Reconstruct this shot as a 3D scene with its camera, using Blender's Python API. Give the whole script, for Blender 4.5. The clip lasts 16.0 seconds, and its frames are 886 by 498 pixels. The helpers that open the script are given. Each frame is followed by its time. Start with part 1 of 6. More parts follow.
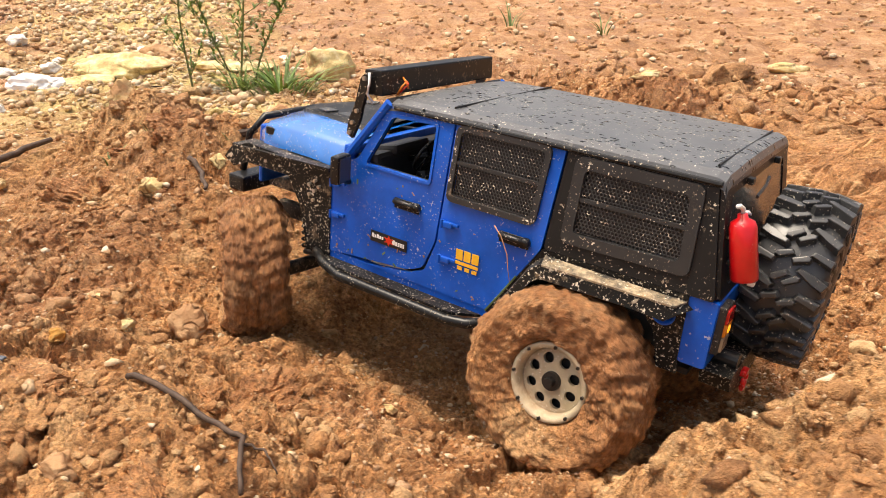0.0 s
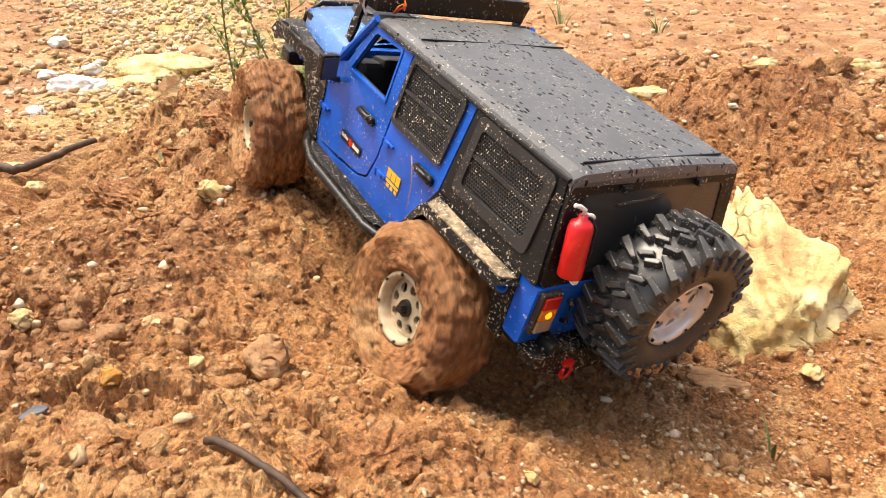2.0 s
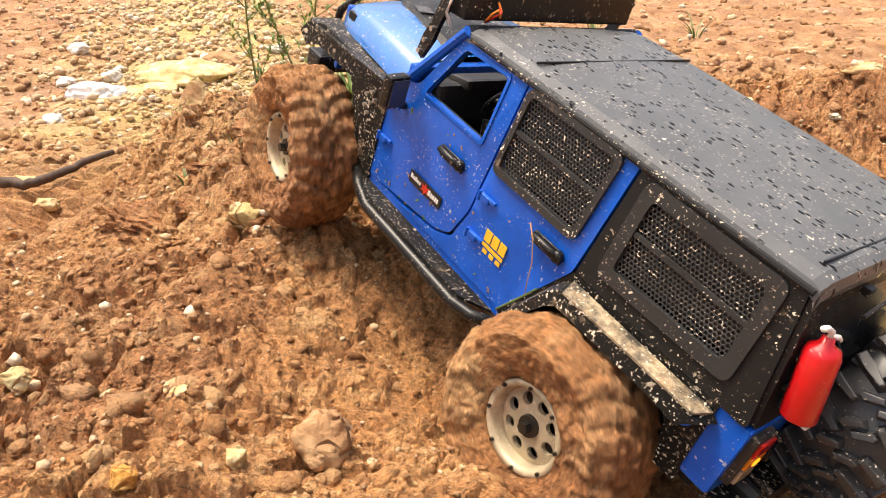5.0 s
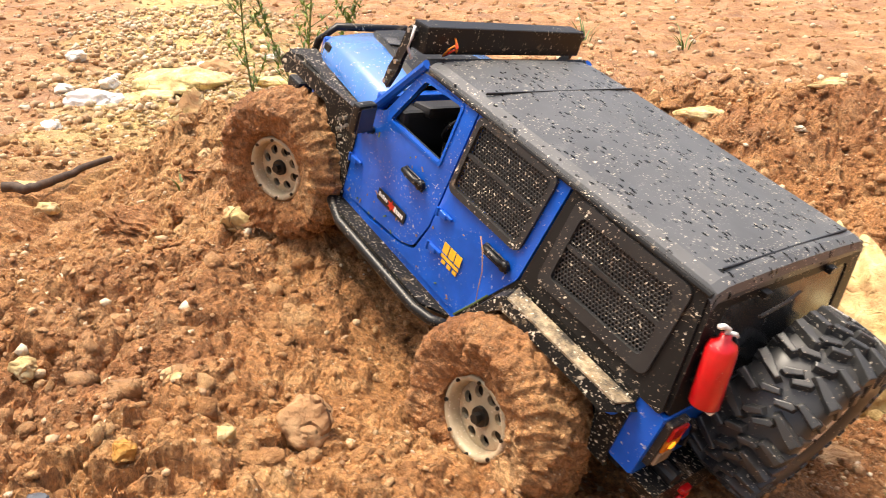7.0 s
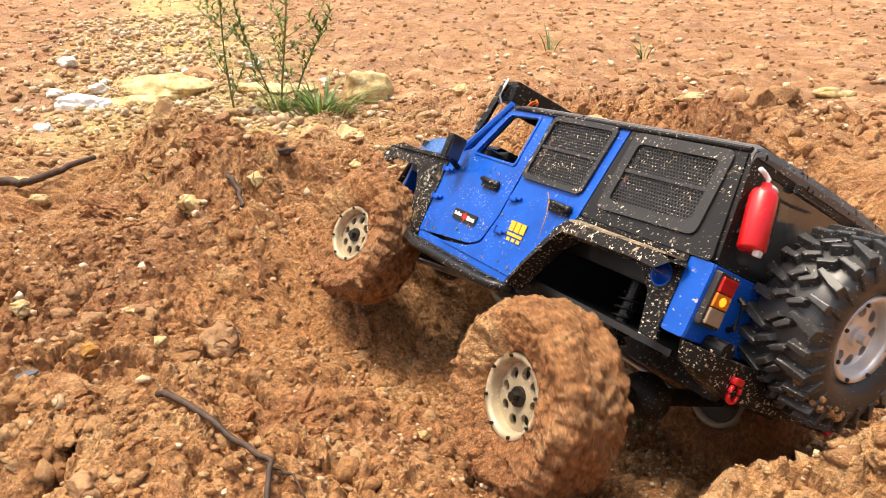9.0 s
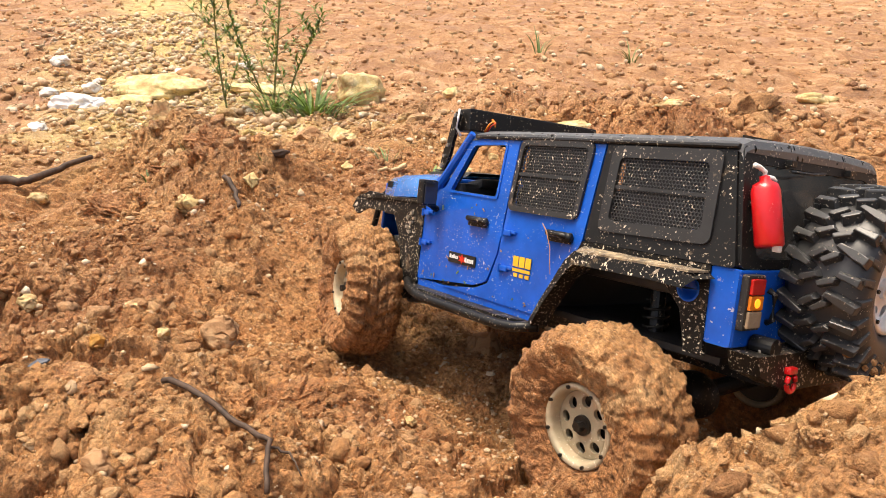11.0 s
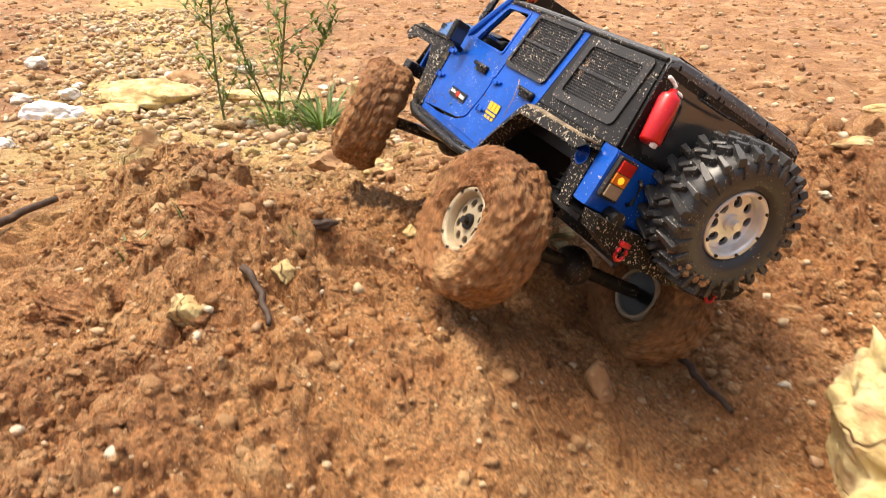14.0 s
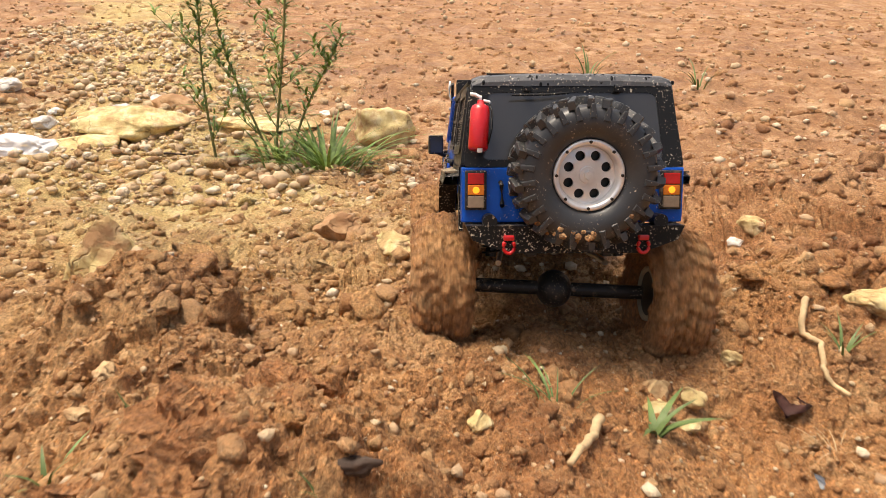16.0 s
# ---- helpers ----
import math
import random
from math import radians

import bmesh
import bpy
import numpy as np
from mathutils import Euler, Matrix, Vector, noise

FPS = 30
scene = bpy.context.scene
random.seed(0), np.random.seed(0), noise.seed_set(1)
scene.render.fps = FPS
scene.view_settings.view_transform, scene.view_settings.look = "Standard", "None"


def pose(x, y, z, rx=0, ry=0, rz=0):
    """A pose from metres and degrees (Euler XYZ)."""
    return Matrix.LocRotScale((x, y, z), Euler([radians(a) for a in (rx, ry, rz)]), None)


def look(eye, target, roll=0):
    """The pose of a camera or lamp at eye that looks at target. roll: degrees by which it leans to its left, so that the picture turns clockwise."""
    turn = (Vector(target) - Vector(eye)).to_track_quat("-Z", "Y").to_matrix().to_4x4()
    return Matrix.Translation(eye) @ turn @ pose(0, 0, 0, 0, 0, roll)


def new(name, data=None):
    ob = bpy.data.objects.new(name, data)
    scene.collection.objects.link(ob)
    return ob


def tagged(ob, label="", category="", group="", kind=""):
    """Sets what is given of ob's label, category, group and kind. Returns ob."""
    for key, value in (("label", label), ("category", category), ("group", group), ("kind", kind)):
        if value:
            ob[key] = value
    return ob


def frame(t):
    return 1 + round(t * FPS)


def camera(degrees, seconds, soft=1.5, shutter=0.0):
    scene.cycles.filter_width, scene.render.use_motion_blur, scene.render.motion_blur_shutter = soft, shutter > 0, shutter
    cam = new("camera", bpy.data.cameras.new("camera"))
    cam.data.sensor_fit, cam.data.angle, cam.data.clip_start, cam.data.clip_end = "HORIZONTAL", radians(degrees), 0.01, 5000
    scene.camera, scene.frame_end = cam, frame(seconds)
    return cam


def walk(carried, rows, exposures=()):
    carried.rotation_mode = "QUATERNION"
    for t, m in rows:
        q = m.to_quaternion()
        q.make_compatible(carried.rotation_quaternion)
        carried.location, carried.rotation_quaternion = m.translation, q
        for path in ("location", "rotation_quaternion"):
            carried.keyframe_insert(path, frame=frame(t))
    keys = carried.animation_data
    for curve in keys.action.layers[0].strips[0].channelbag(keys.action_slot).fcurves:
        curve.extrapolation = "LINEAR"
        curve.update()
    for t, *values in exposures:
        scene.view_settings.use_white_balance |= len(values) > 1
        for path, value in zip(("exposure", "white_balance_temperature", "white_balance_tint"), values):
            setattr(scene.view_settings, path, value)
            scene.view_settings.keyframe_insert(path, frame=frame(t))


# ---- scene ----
# ---- camera ----
cam = camera(62.6, 16.0, soft=0.5, shutter=0.3)
METRES, EYE, TILT, LEAN, TURN = 1.27, 0.31, -22.0, 0.0, 0.0
ROWS = [
    (0.0, 0.0, 0.0, 0.0, 0.0, 0.0, -0.0),
    (0.5, -0.0236, 0.0157, -0.0011, 0.95, 0.13, -0.1),
    (1.0, -0.0421, 0.0321, -0.0014, 1.53, 0.24, -0.14),
    (1.5, -0.0497, 0.0562, 0.0019, 1.89, 0.31, -0.19),
    (2.0, -0.0558, 0.0904, 0.0076, 2.36, 0.33, -0.23),
    (2.5, -0.0754, 0.1248, 0.0181, 2.82, 0.35, -0.3),
    (3.0, -0.0894, 0.1364, 0.024, 3.16, 0.46, -0.37),
    (3.5, -0.086, 0.1427, 0.0223, 3.38, 0.63, -0.4),
    (4.0, -0.0879, 0.1627, 0.0275, 3.56, 0.72, -0.45),
    (6.5, -0.1046, 0.1763, 0.0238, 3.41, 1.31, -0.72),
    (7.0, -0.0843, 0.1435, 0.0226, 3.23, 1.5, -0.83),
    (7.5, -0.0631, 0.1112, 0.0202, 3.11, 1.6, -0.78),
    (8.0, -0.0423, 0.0724, 0.0155, 3.0, 1.67, -0.85),
    (8.5, -0.0203, 0.0306, 0.0038, 2.84, 1.77, -0.92),
    (9.0, -0.0017, 0.0115, -0.0012, 2.71, 1.78, -0.98),
    (11.5, 0.0022, -0.0186, -0.0028, 1.79, 1.83, -1.35),
    (12.0, -0.0077, 0.0079, -0.0003, 1.63, 1.81, -1.38),
    (12.5, -0.0246, 0.0435, 0.0092, 1.44, 1.79, -1.45),
    (13.0, -0.0418, 0.0886, 0.0156, 1.32, 1.77, -1.47),
    (13.5, -0.0668, 0.1572, 0.0354, 1.21, 1.68, -1.43),
    (14.0, -0.0976, 0.2168, 0.0835, 1.22, 1.67, -1.41),
    (14.5, -0.1256, 0.2619, 0.1279, 1.12, 1.72, -1.46),
    (15.0, -0.1431, 0.2928, 0.1508, 1.08, 1.84, -1.46),
    (15.5, -0.1507, 0.3425, 0.1672, 0.98, 1.85, -1.41),
    (16.0, -0.1506, 0.4026, 0.1915, 0.92, 1.82, -1.34),
]
walk(cam, [(t, pose(0, 0, EYE, TILT, LEAN, TURN) @ pose(METRES * x, METRES * y, METRES * z, 90 + pitch, roll, yaw)) for t, x, y, z, yaw, pitch, roll in ROWS],
     exposures=[(0.0, 0.58, 6950, 10), (0.5, 0.70, 6950, 10), (1.0, 0.76, 6950, 10), (3.0, 0.78, 6950, 10), (8.0, 0.80, 6950, 10), (9.0, 0.63, 6950, 10), (12.0, 0.56, 6950, 10), (13.0, 0.63, 6950, 10), (14.0, 0.54, 6950, 10), (16.0, 0.28, 6950, 10)])

# ---- light: bright haze, a wide soft sun almost overhead ----
SUN_UP, SUN_ROUND = 74.0, -78.0
world = bpy.data.worlds.new("sky")
scene.world = world
world.use_nodes = True
wn = world.node_tree.nodes
sky = wn.new("ShaderNodeTexSky")
sky.sky_type, sky.sun_disc = "NISHITA", False
sky.sun_elevation, sky.sun_rotation = radians(SUN_UP), radians(SUN_ROUND)
sky.air_density, sky.dust_density, sky.ozone_density = 1.0, 9.0, 1.0
wn["Background"].inputs["Strength"].default_value = 0.148
world.node_tree.links.new(sky.outputs["Color"], wn["Background"].inputs["Color"])
sun = new("sun", bpy.data.lights.new("sun", "SUN"))
sun.data.energy, sun.data.angle, sun.data.color = 2.3, radians(17), (1.0, 0.92, 0.80)
sun.matrix_world = look((-0.28, 0.06, 1.0), (0, 0, 0))


# ---- materials ----
class Nodes:
    """Short hand for one node material."""

    def __init__(self, name, rough=0.6, metal=0.0, color=(0.5, 0.5, 0.5), spec=0.5):
        self.mat = bpy.data.materials.new(name)
        self.mat.use_nodes = True
        self.t = self.mat.node_tree
        self.b = self.t.nodes["Principled BSDF"]
        self.b.inputs["Roughness"].default_value = rough
        self.b.inputs["Metallic"].default_value = metal
        self.b.inputs["Base Color"].default_value = (*color, 1)
        self.b.inputs["Specular IOR Level"].default_value = spec
        self.co = self.t.nodes.new("ShaderNodeTexCoord").outputs["Object"]

    def link(self, a, b):
        self.t.links.new(a, b)

    def noise(self, scale, detail=4, rough=0.6, stretch=None, shift=0.0):
        co = self.co
        if stretch or shift:
            m = self.t.nodes.new("ShaderNodeMapping")
            m.inputs["Scale"].default_value = stretch or (1, 1, 1)
            m.inputs["Location"].default_value = (shift, shift * 0.7, shift * 1.3)
            self.link(co, m.inputs["Vector"])
            co = m.outputs["Vector"]
        n = self.t.nodes.new("ShaderNodeTexNoise")
        n.inputs["Scale"].default_value, n.inputs["Detail"].default_value, n.inputs["Roughness"].default_value = scale, detail, rough
        self.link(co, n.inputs["Vector"])
        return n.outputs["Fac"]

    def cells(self, scale, feature="F1", stretch=None):
        co = self.co
        if stretch:
            m = self.t.nodes.new("ShaderNodeMapping")
            m.inputs["Scale"].default_value = stretch
            self.link(co, m.inputs["Vector"])
            co = m.outputs["Vector"]
        n = self.t.nodes.new("ShaderNodeTexVoronoi")
        n.feature = feature
        n.inputs["Scale"].default_value = scale
        self.link(co, n.inputs["Vector"])
        return n.outputs["Distance"], n.outputs["Color"] if feature == "F1" else None

    def ramp(self, fac, stops):
        r = self.t.nodes.new("ShaderNodeValToRGB")
        while len(r.color_ramp.elements) < len(stops):
            r.color_ramp.elements.new(0.5)
        for e, (p, c) in zip(r.color_ramp.elements, stops):
            e.position = p
            e.color = (*c, 1) if isinstance(c, tuple) else (c, c, c, 1)
        self.link(fac, r.inputs["Fac"])
        return r.outputs["Color"]

    def mix(self, fac, a, b, kind="MIX"):
        m = self.t.nodes.new("ShaderNodeMix")
        m.data_type, m.blend_type = "RGBA", kind
        for v, s in ((fac, 0), (a, 6), (b, 7)):
            if isinstance(v, (int, float)):
                m.inputs[s].default_value = v if s == 0 else (v, v, v, 1)
            elif isinstance(v, tuple):
                m.inputs[s].default_value = (*v, 1)
            else:
                self.link(v, m.inputs[s])
        return m.outputs[2]

    def math(self, op, a, b=0.0):
        m = self.t.nodes.new("ShaderNodeMath")
        m.operation = op
        for v, s in ((a, 0), (b, 1)):
            if isinstance(v, (int, float)):
                m.inputs[s].default_value = v
            else:
                self.link(v, m.inputs[s])
        return m.outputs[0]

    def island(self):
        return self.t.nodes.new("ShaderNodeNewGeometry").outputs["Random Per Island"]

    def each(self):
        return self.t.nodes.new("ShaderNodeObjectInfo").outputs["Random"]

    def bump(self, height, strength=0.5, dist=0.001):
        n = self.t.nodes.new("ShaderNodeBump")
        n.inputs["Strength"].default_value, n.inputs["Distance"].default_value = strength, dist
        self.link(height, n.inputs["Height"])
        self.link(n.outputs["Normal"], self.b.inputs["Normal"])

    def set(self, name, v):
        if isinstance(v, (int, float)):
            self.b.inputs[name].default_value = v
        elif isinstance(v, tuple):
            self.b.inputs[name].default_value = (*v, 1)
        else:
            self.link(v, self.b.inputs[name])




def soil_material(name, wet=0.0, islands=False, field=True):
    n = Nodes(name, 0.85)
    big = n.ramp(n.noise(2.6, 5, 0.6), [(0.32, (0.34, 0.134, 0.045)), (0.5, (0.525, 0.252, 0.094)), (0.68, (0.64, 0.40, 0.185))])
    mid = n.ramp(n.noise(22, 6, 0.7, shift=3.1), [(0.3, (0.21, 0.080, 0.028)), (0.5, (0.52, 0.242, 0.089)), (0.70, (0.76, 0.50, 0.25))])
    col = n.mix(0.55, big, mid)
    parts = n.t.nodes.new("ShaderNodeSeparateXYZ")
    n.link(n.co, parts.inputs[0])
    away = n.math("ADD", parts.outputs["Y"], n.math("MULTIPLY", n.math("SUBTRACT", n.noise(1.7, 4, 0.6, shift=8.0), 0.5), 1.6))
    far = n.ramp(n.math("MULTIPLY", away, 0.25), [(0.26, 0.0), (0.55, 0.8)])
    col = n.mix(far, col, n.ramp(n.noise(9, 6, 0.7, shift=6.0), [(0.3, (0.17, 0.072, 0.030)), (0.5, (0.38, 0.20, 0.095)), (0.7, (0.66, 0.45, 0.27))]))
    # washed yellow sand, in a tongue that runs down past the seedlings
    line = n.math("ABSOLUTE", n.math("ADD", parts.outputs["X"], n.math("MULTIPLY", parts.outputs["Y"], 0.40)))
    line = n.math("ADD", line, n.math("MULTIPLY", n.math("SUBTRACT", n.noise(3.4, 6, 0.7, shift=2.2), 0.5), 1.9))
    tongue = n.math("MULTIPLY", n.ramp(line, [(0.12, 1.0), (0.62, 0.0)]), n.ramp(n.math("MULTIPLY", parts.outputs["Y"], 0.25), [(0.26, 0.05), (0.48, 0.85)]))
    col = n.mix(tongue if field else 0.0, col, n.ramp(n.noise(14, 6, 0.7, shift=1.0), [(0.3, (0.34, 0.19, 0.07)), (0.5, (0.60, 0.46, 0.18)), (0.7, (0.78, 0.67, 0.35))]))
    # dry pale crusts
    crust = n.ramp(n.noise(47, 6, 0.75, shift=12.0), [(0.55, 0.0), (0.67, 0.6)])
    col = n.mix(crust if field else 0.0, col, (0.70, 0.44, 0.21))
    fine = n.ramp(n.noise(260, 5, 0.75), [(0.33, 0.26), (0.52, 0.92), (0.70, 1.62)])
    col = n.mix(0.8, col, fine, "MULTIPLY")
    d, _ = n.cells(330)
    grit = n.ramp(d, [(0.10, 1.0), (0.22, 0.0)])
    pick = n.ramp(n.noise(60, 2, 0.5, shift=9.0), [(0.50, 0.0), (0.62, 1.0)])
    col = n.mix(n.math("MULTIPLY", grit, pick), col, (0.74, 0.58, 0.36))
    if islands:
        col = n.mix(0.5, col, n.ramp(n.island(), [(0.0, (0.27, 0.112, 0.040)), (0.5, (0.50, 0.250, 0.098)), (1.0, (0.76, 0.52, 0.27))]))
    damp = n.ramp(n.noise(5.5, 4, 0.6, shift=5.0), [(0.48 - wet, 0.0), (0.66 - wet, 1.0)])
    col = n.mix(n.math("MULTIPLY", damp, 0.45), col, (0.62, 0.48, 0.42), "MULTIPLY")
    n.set("Base Color", col)
    n.set("Roughness", n.ramp(damp, [(0.0, 0.92), (1.0, 0.58)]))
    h = n.math("ADD", n.math("MULTIPLY", n.noise(90, 6, 0.75), 0.8), n.math("MULTIPLY", n.noise(420, 4, 0.7), 0.6))
    n.bump(h, 1.0, 0.0065)
    return n.mat


def stone_material(name, dark, mid, pale, islands=False, mud=0.45):
    n = Nodes(name, 0.8)
    col = n.ramp(n.noise(28, 6, 0.65), [(0.3, dark), (0.5, mid), (0.7, pale)])
    if islands:
        col = n.mix(0.6, col, n.ramp(n.island(), [(0.0, (0.33, 0.16, 0.07)), (0.35, (0.52, 0.36, 0.2)), (0.7, (0.66, 0.54, 0.34)), (1.0, (0.8, 0.74, 0.6))]))
    dirt = n.ramp(n.noise(16, 5, 0.7, shift=2.0), [(0.62 - mud * 0.4, 0.0), (0.72 - mud * 0.2, 1.0)])
    col = n.mix(n.math("MULTIPLY", dirt, 0.85), col, (0.43, 0.22, 0.10))
    warped = n.t.nodes.new("ShaderNodeMix")
    warped.data_type = "VECTOR"
    warped.inputs[0].default_value = 0.06
    n.link(n.co, warped.inputs[4])
    swirl = n.t.nodes.new("ShaderNodeTexNoise")
    swirl.inputs["Scale"].default_value = 30
    n.link(n.co, swirl.inputs["Vector"])
    n.link(swirl.outputs["Color"], warped.inputs[5])
    edge = n.t.nodes.new("ShaderNodeTexVoronoi")
    edge.feature = "DISTANCE_TO_EDGE"
    edge.inputs["Scale"].default_value = 26
    n.link(warped.outputs[1], edge.inputs["Vector"])
    crack = n.math("MULTIPLY", n.ramp(edge.outputs["Distance"], [(0.0, 1.0), (0.05, 0.0)]), n.ramp(n.noise(14, 3, 0.6, shift=31.0), [(0.51, 0.0), (0.63, 1.0)]))
    col = n.mix(n.math("MULTIPLY", crack, 0.5), col, (0.24, 0.12, 0.05))
    n.set("Base Color", col)
    height = n.math("ADD", n.noise(60, 6, 0.7), n.math("MULTIPLY", n.noise(350, 4, 0.7), 0.4))
    n.bump(n.math("SUBTRACT", height, n.math("MULTIPLY", crack, 0.8)), 0.9, 0.004)
    return n.mat


def dirty(name, color, rough, mud=0.5, metal=0.0, speck=1.0, spec=0.5, coat=0.0, drops=0.0, film_a=(0.36, 0.22, 0.12), film_b=(0.62, 0.48, 0.33)):
    """A painted or plastic surface with dried splashes of mud and fine pale specks."""
    n = Nodes(name, rough, metal, color, spec)
    tone = n.ramp(n.noise(35, 4, 0.6), [(0.3, tuple(c * 0.8 for c in color)), (0.7, tuple(min(1, c * 1.2) for c in color))])
    film = n.ramp(n.noise(38, 6, 0.75, shift=4.0), [(0.70 - 0.35 * mud, 0.0), (0.86 - 0.30 * mud, 1.0)])
    grains = n.ramp(n.noise(620, 2, 0.5, shift=11.0), [(0.66 - 0.02 * speck, 0.0), (0.71 - 0.02 * speck, 1.0)])
    spray = n.ramp(n.noise(48, 3, 0.6, shift=1.0), [(0.52 - 0.08 * speck, 0.0), (0.66 - 0.08 * speck, 1.0)])
    dot = n.math("MULTIPLY", grains, spray)
    blobs = n.ramp(n.noise(250, 3, 0.6, shift=17.0), [(0.69 - 0.03 * speck, 0.0), (0.73 - 0.03 * speck, 1.0)])
    dot = n.math("MAXIMUM", dot, n.math("MULTIPLY", blobs, n.ramp(n.noise(22, 4, 0.6, shift=19.0), [(0.46, 0.0), (0.60, 1.0)])))
    cover = n.math("MAXIMUM", n.math("MULTIPLY", film, 0.85), n.math("MULTIPLY", dot, min(1.0, speck)))
    stain = n.mix(dot, n.ramp(n.noise(190, 3), [(0.3, film_a), (0.7, film_b)]), (0.74, 0.66, 0.53))
    col = n.mix(cover, tone, stain)
    n.set("Base Color", col)
    base_rough = n.ramp(cover, [(0.0, rough), (1.0, 0.9)])
    height = n.math("MULTIPLY", cover, 1.0)
    if drops:
        dd, _ = n.cells(150, stretch=(1, 1.9, 1))
        wet = n.math("MULTIPLY", n.ramp(dd, [(0.26, 1.0), (0.36, 0.0)]), n.ramp(n.noise(75, 3, 0.6, shift=7.0), [(0.49, 0.0), (0.55, 1.0)]))
        base_rough = n.mix(n.math("MULTIPLY", wet, drops), base_rough, 0.05)
        height = n.math("ADD", height, n.math("MULTIPLY", wet, 1.2))
        # drops painted dark, where they break the sheen in the base colour
        n.set("Base Color", n.mix(n.math("MULTIPLY", wet, 0.95 * drops), col, tuple(c * 0.10 for c in color)))
        n.set("Specular IOR Level", n.ramp(wet, [(0.0, spec), (1.0, 0.08)]))
    n.set("Roughness", base_rough)
    n.set("Coat Weight", coat)
    n.set("Coat Roughness", 0.08 if coat < 1 else 0.16)
    n.set("Coat IOR", 1.5 if coat < 1 else 2.0)
    n.set("Metallic", n.ramp(cover, [(0.0, metal), (0.5, 0.0)]))
    n.bump(height, 0.5, 0.0006)
    return n.mat


def plain(name, color, rough=0.6, metal=0.0, grain=60, spread=0.25, glow=0.0):
    n = Nodes(name, rough, metal, color)
    n.set("Base Color", n.ramp(n.noise(grain, 5, 0.65), [(0.3, tuple(c * (1 - spread) for c in color)), (0.7, tuple(min(1, c * (1 + spread)) for c in color))]))
    n.bump(n.noise(grain * 5, 4, 0.7), 0.25, 0.0006)
    if glow:
        n.set("Emission Color", color)
        n.set("Emission Strength", glow)
    return n.mat


SOIL = soil_material("orange_clay_soil")
CLOD = soil_material("clay_clods", islands=True)
LUMP = soil_material("broken_clay_lump", field=False)
MUD_TYRE = soil_material("wet_mud_on_tyres", wet=0.06, field=False)
PEBBLE = stone_material("pebbles", (0.42, 0.25, 0.13), (0.6, 0.45, 0.28), (0.74, 0.64, 0.46), islands=True, mud=0.2)
GRIT = stone_material("dull_grit", (0.34, 0.19, 0.09), (0.48, 0.33, 0.19), (0.62, 0.50, 0.33), islands=True, mud=0.5)
PALE_STONE = stone_material("pale_yellow_limestone", (0.46, 0.31, 0.12), (0.69, 0.56, 0.26), (0.84, 0.75, 0.47), mud=0.32)
BUFF_STONE = stone_material("buff_stone_in_clay", (0.46, 0.29, 0.13), (0.66, 0.48, 0.25), (0.80, 0.66, 0.40), mud=0.42)
BROWN_STONE = stone_material("brown_stone", (0.34, 0.18, 0.08), (0.46, 0.27, 0.13), (0.58, 0.38, 0.2), mud=0.3)
ORANGE_STONE = stone_material("orange_stone", (0.45, 0.2, 0.04), (0.6, 0.3, 0.06), (0.66, 0.42, 0.14), mud=0.2)
WHITE_STONE = stone_material("white_stone", (0.66, 0.6, 0.5), (0.78, 0.75, 0.68), (0.86, 0.85, 0.8), mud=0.1)
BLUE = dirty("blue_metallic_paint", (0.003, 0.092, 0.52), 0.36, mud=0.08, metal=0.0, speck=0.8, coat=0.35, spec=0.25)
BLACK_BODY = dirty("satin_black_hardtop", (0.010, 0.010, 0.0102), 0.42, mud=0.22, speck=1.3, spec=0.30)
# base greyed well above the hardtop's black to stand in for sky sheen
ROOF_SHEEN = dirty("wet_black_roof_sky_sheen", (0.095, 0.098, 0.102), 0.38, mud=0.26, speck=1.7, drops=1.0, spec=0.7, film_a=(0.20, 0.20, 0.20), film_b=(0.42, 0.42, 0.41))
ARMOUR = dirty("muddy_black_armour", (0.007, 0.0066, 0.006), 0.45, mud=0.36, speck=2.4, spec=0.25, film_a=(0.28, 0.16, 0.08), film_b=(0.62, 0.48, 0.31))
FLARE_TOP = dirty("mud_caked_flare", (0.03, 0.025, 0.02), 0.6, mud=0.80, speck=2.0, film_a=(0.44, 0.30, 0.16), film_b=(0.76, 0.62, 0.41))
PLASTIC = dirty("black_plastic", (0.009, 0.009, 0.009), 0.36, mud=0.16, speck=1.2, spec=0.35)
MESHWIRE = dirty("black_window_mesh", (0.045, 0.045, 0.046), 0.33, mud=0.10, speck=2.2)
FRAME = dirty("dusty_black_window_frame", (0.024, 0.0242, 0.0245), 0.42, mud=0.20, speck=1.4, spec=0.45)
INSIDE = plain("dark_cabin_plastic", (0.02, 0.02, 0.021), 0.5)
CHASSIS = dirty("dirty_chassis_metal", (0.03, 0.028, 0.026), 0.5, mud=0.5, metal=0.3)
# bonnet blue is brighter than the doors' to hold the sky's reflection
BONNET_GLARE = dirty("glossy_blue_bonnet_sky_glare", (0.004, 0.150, 0.56), 0.22, mud=0.05, speck=0.8, coat=1.0, spec=0.9)
RUBBER = dirty("wet_black_rubber", (0.040, 0.0405, 0.041), 0.38, mud=0.18, speck=0.7, spec=0.6)
RIM_CLEAN = dirty("machined_aluminium", (0.80, 0.79, 0.77), 0.30, mud=0.05, metal=0.55, speck=0.5)
RIM_MUDDY = dirty("muddy_aluminium", (0.44, 0.37, 0.25), 0.5, mud=0.72, metal=0.3, speck=1.8)
BOLT = plain("dark_steel", (0.05, 0.045, 0.04), 0.4, 0.8)
STEEL = plain("bright_steel", (0.55, 0.53, 0.5), 0.3, 0.9)
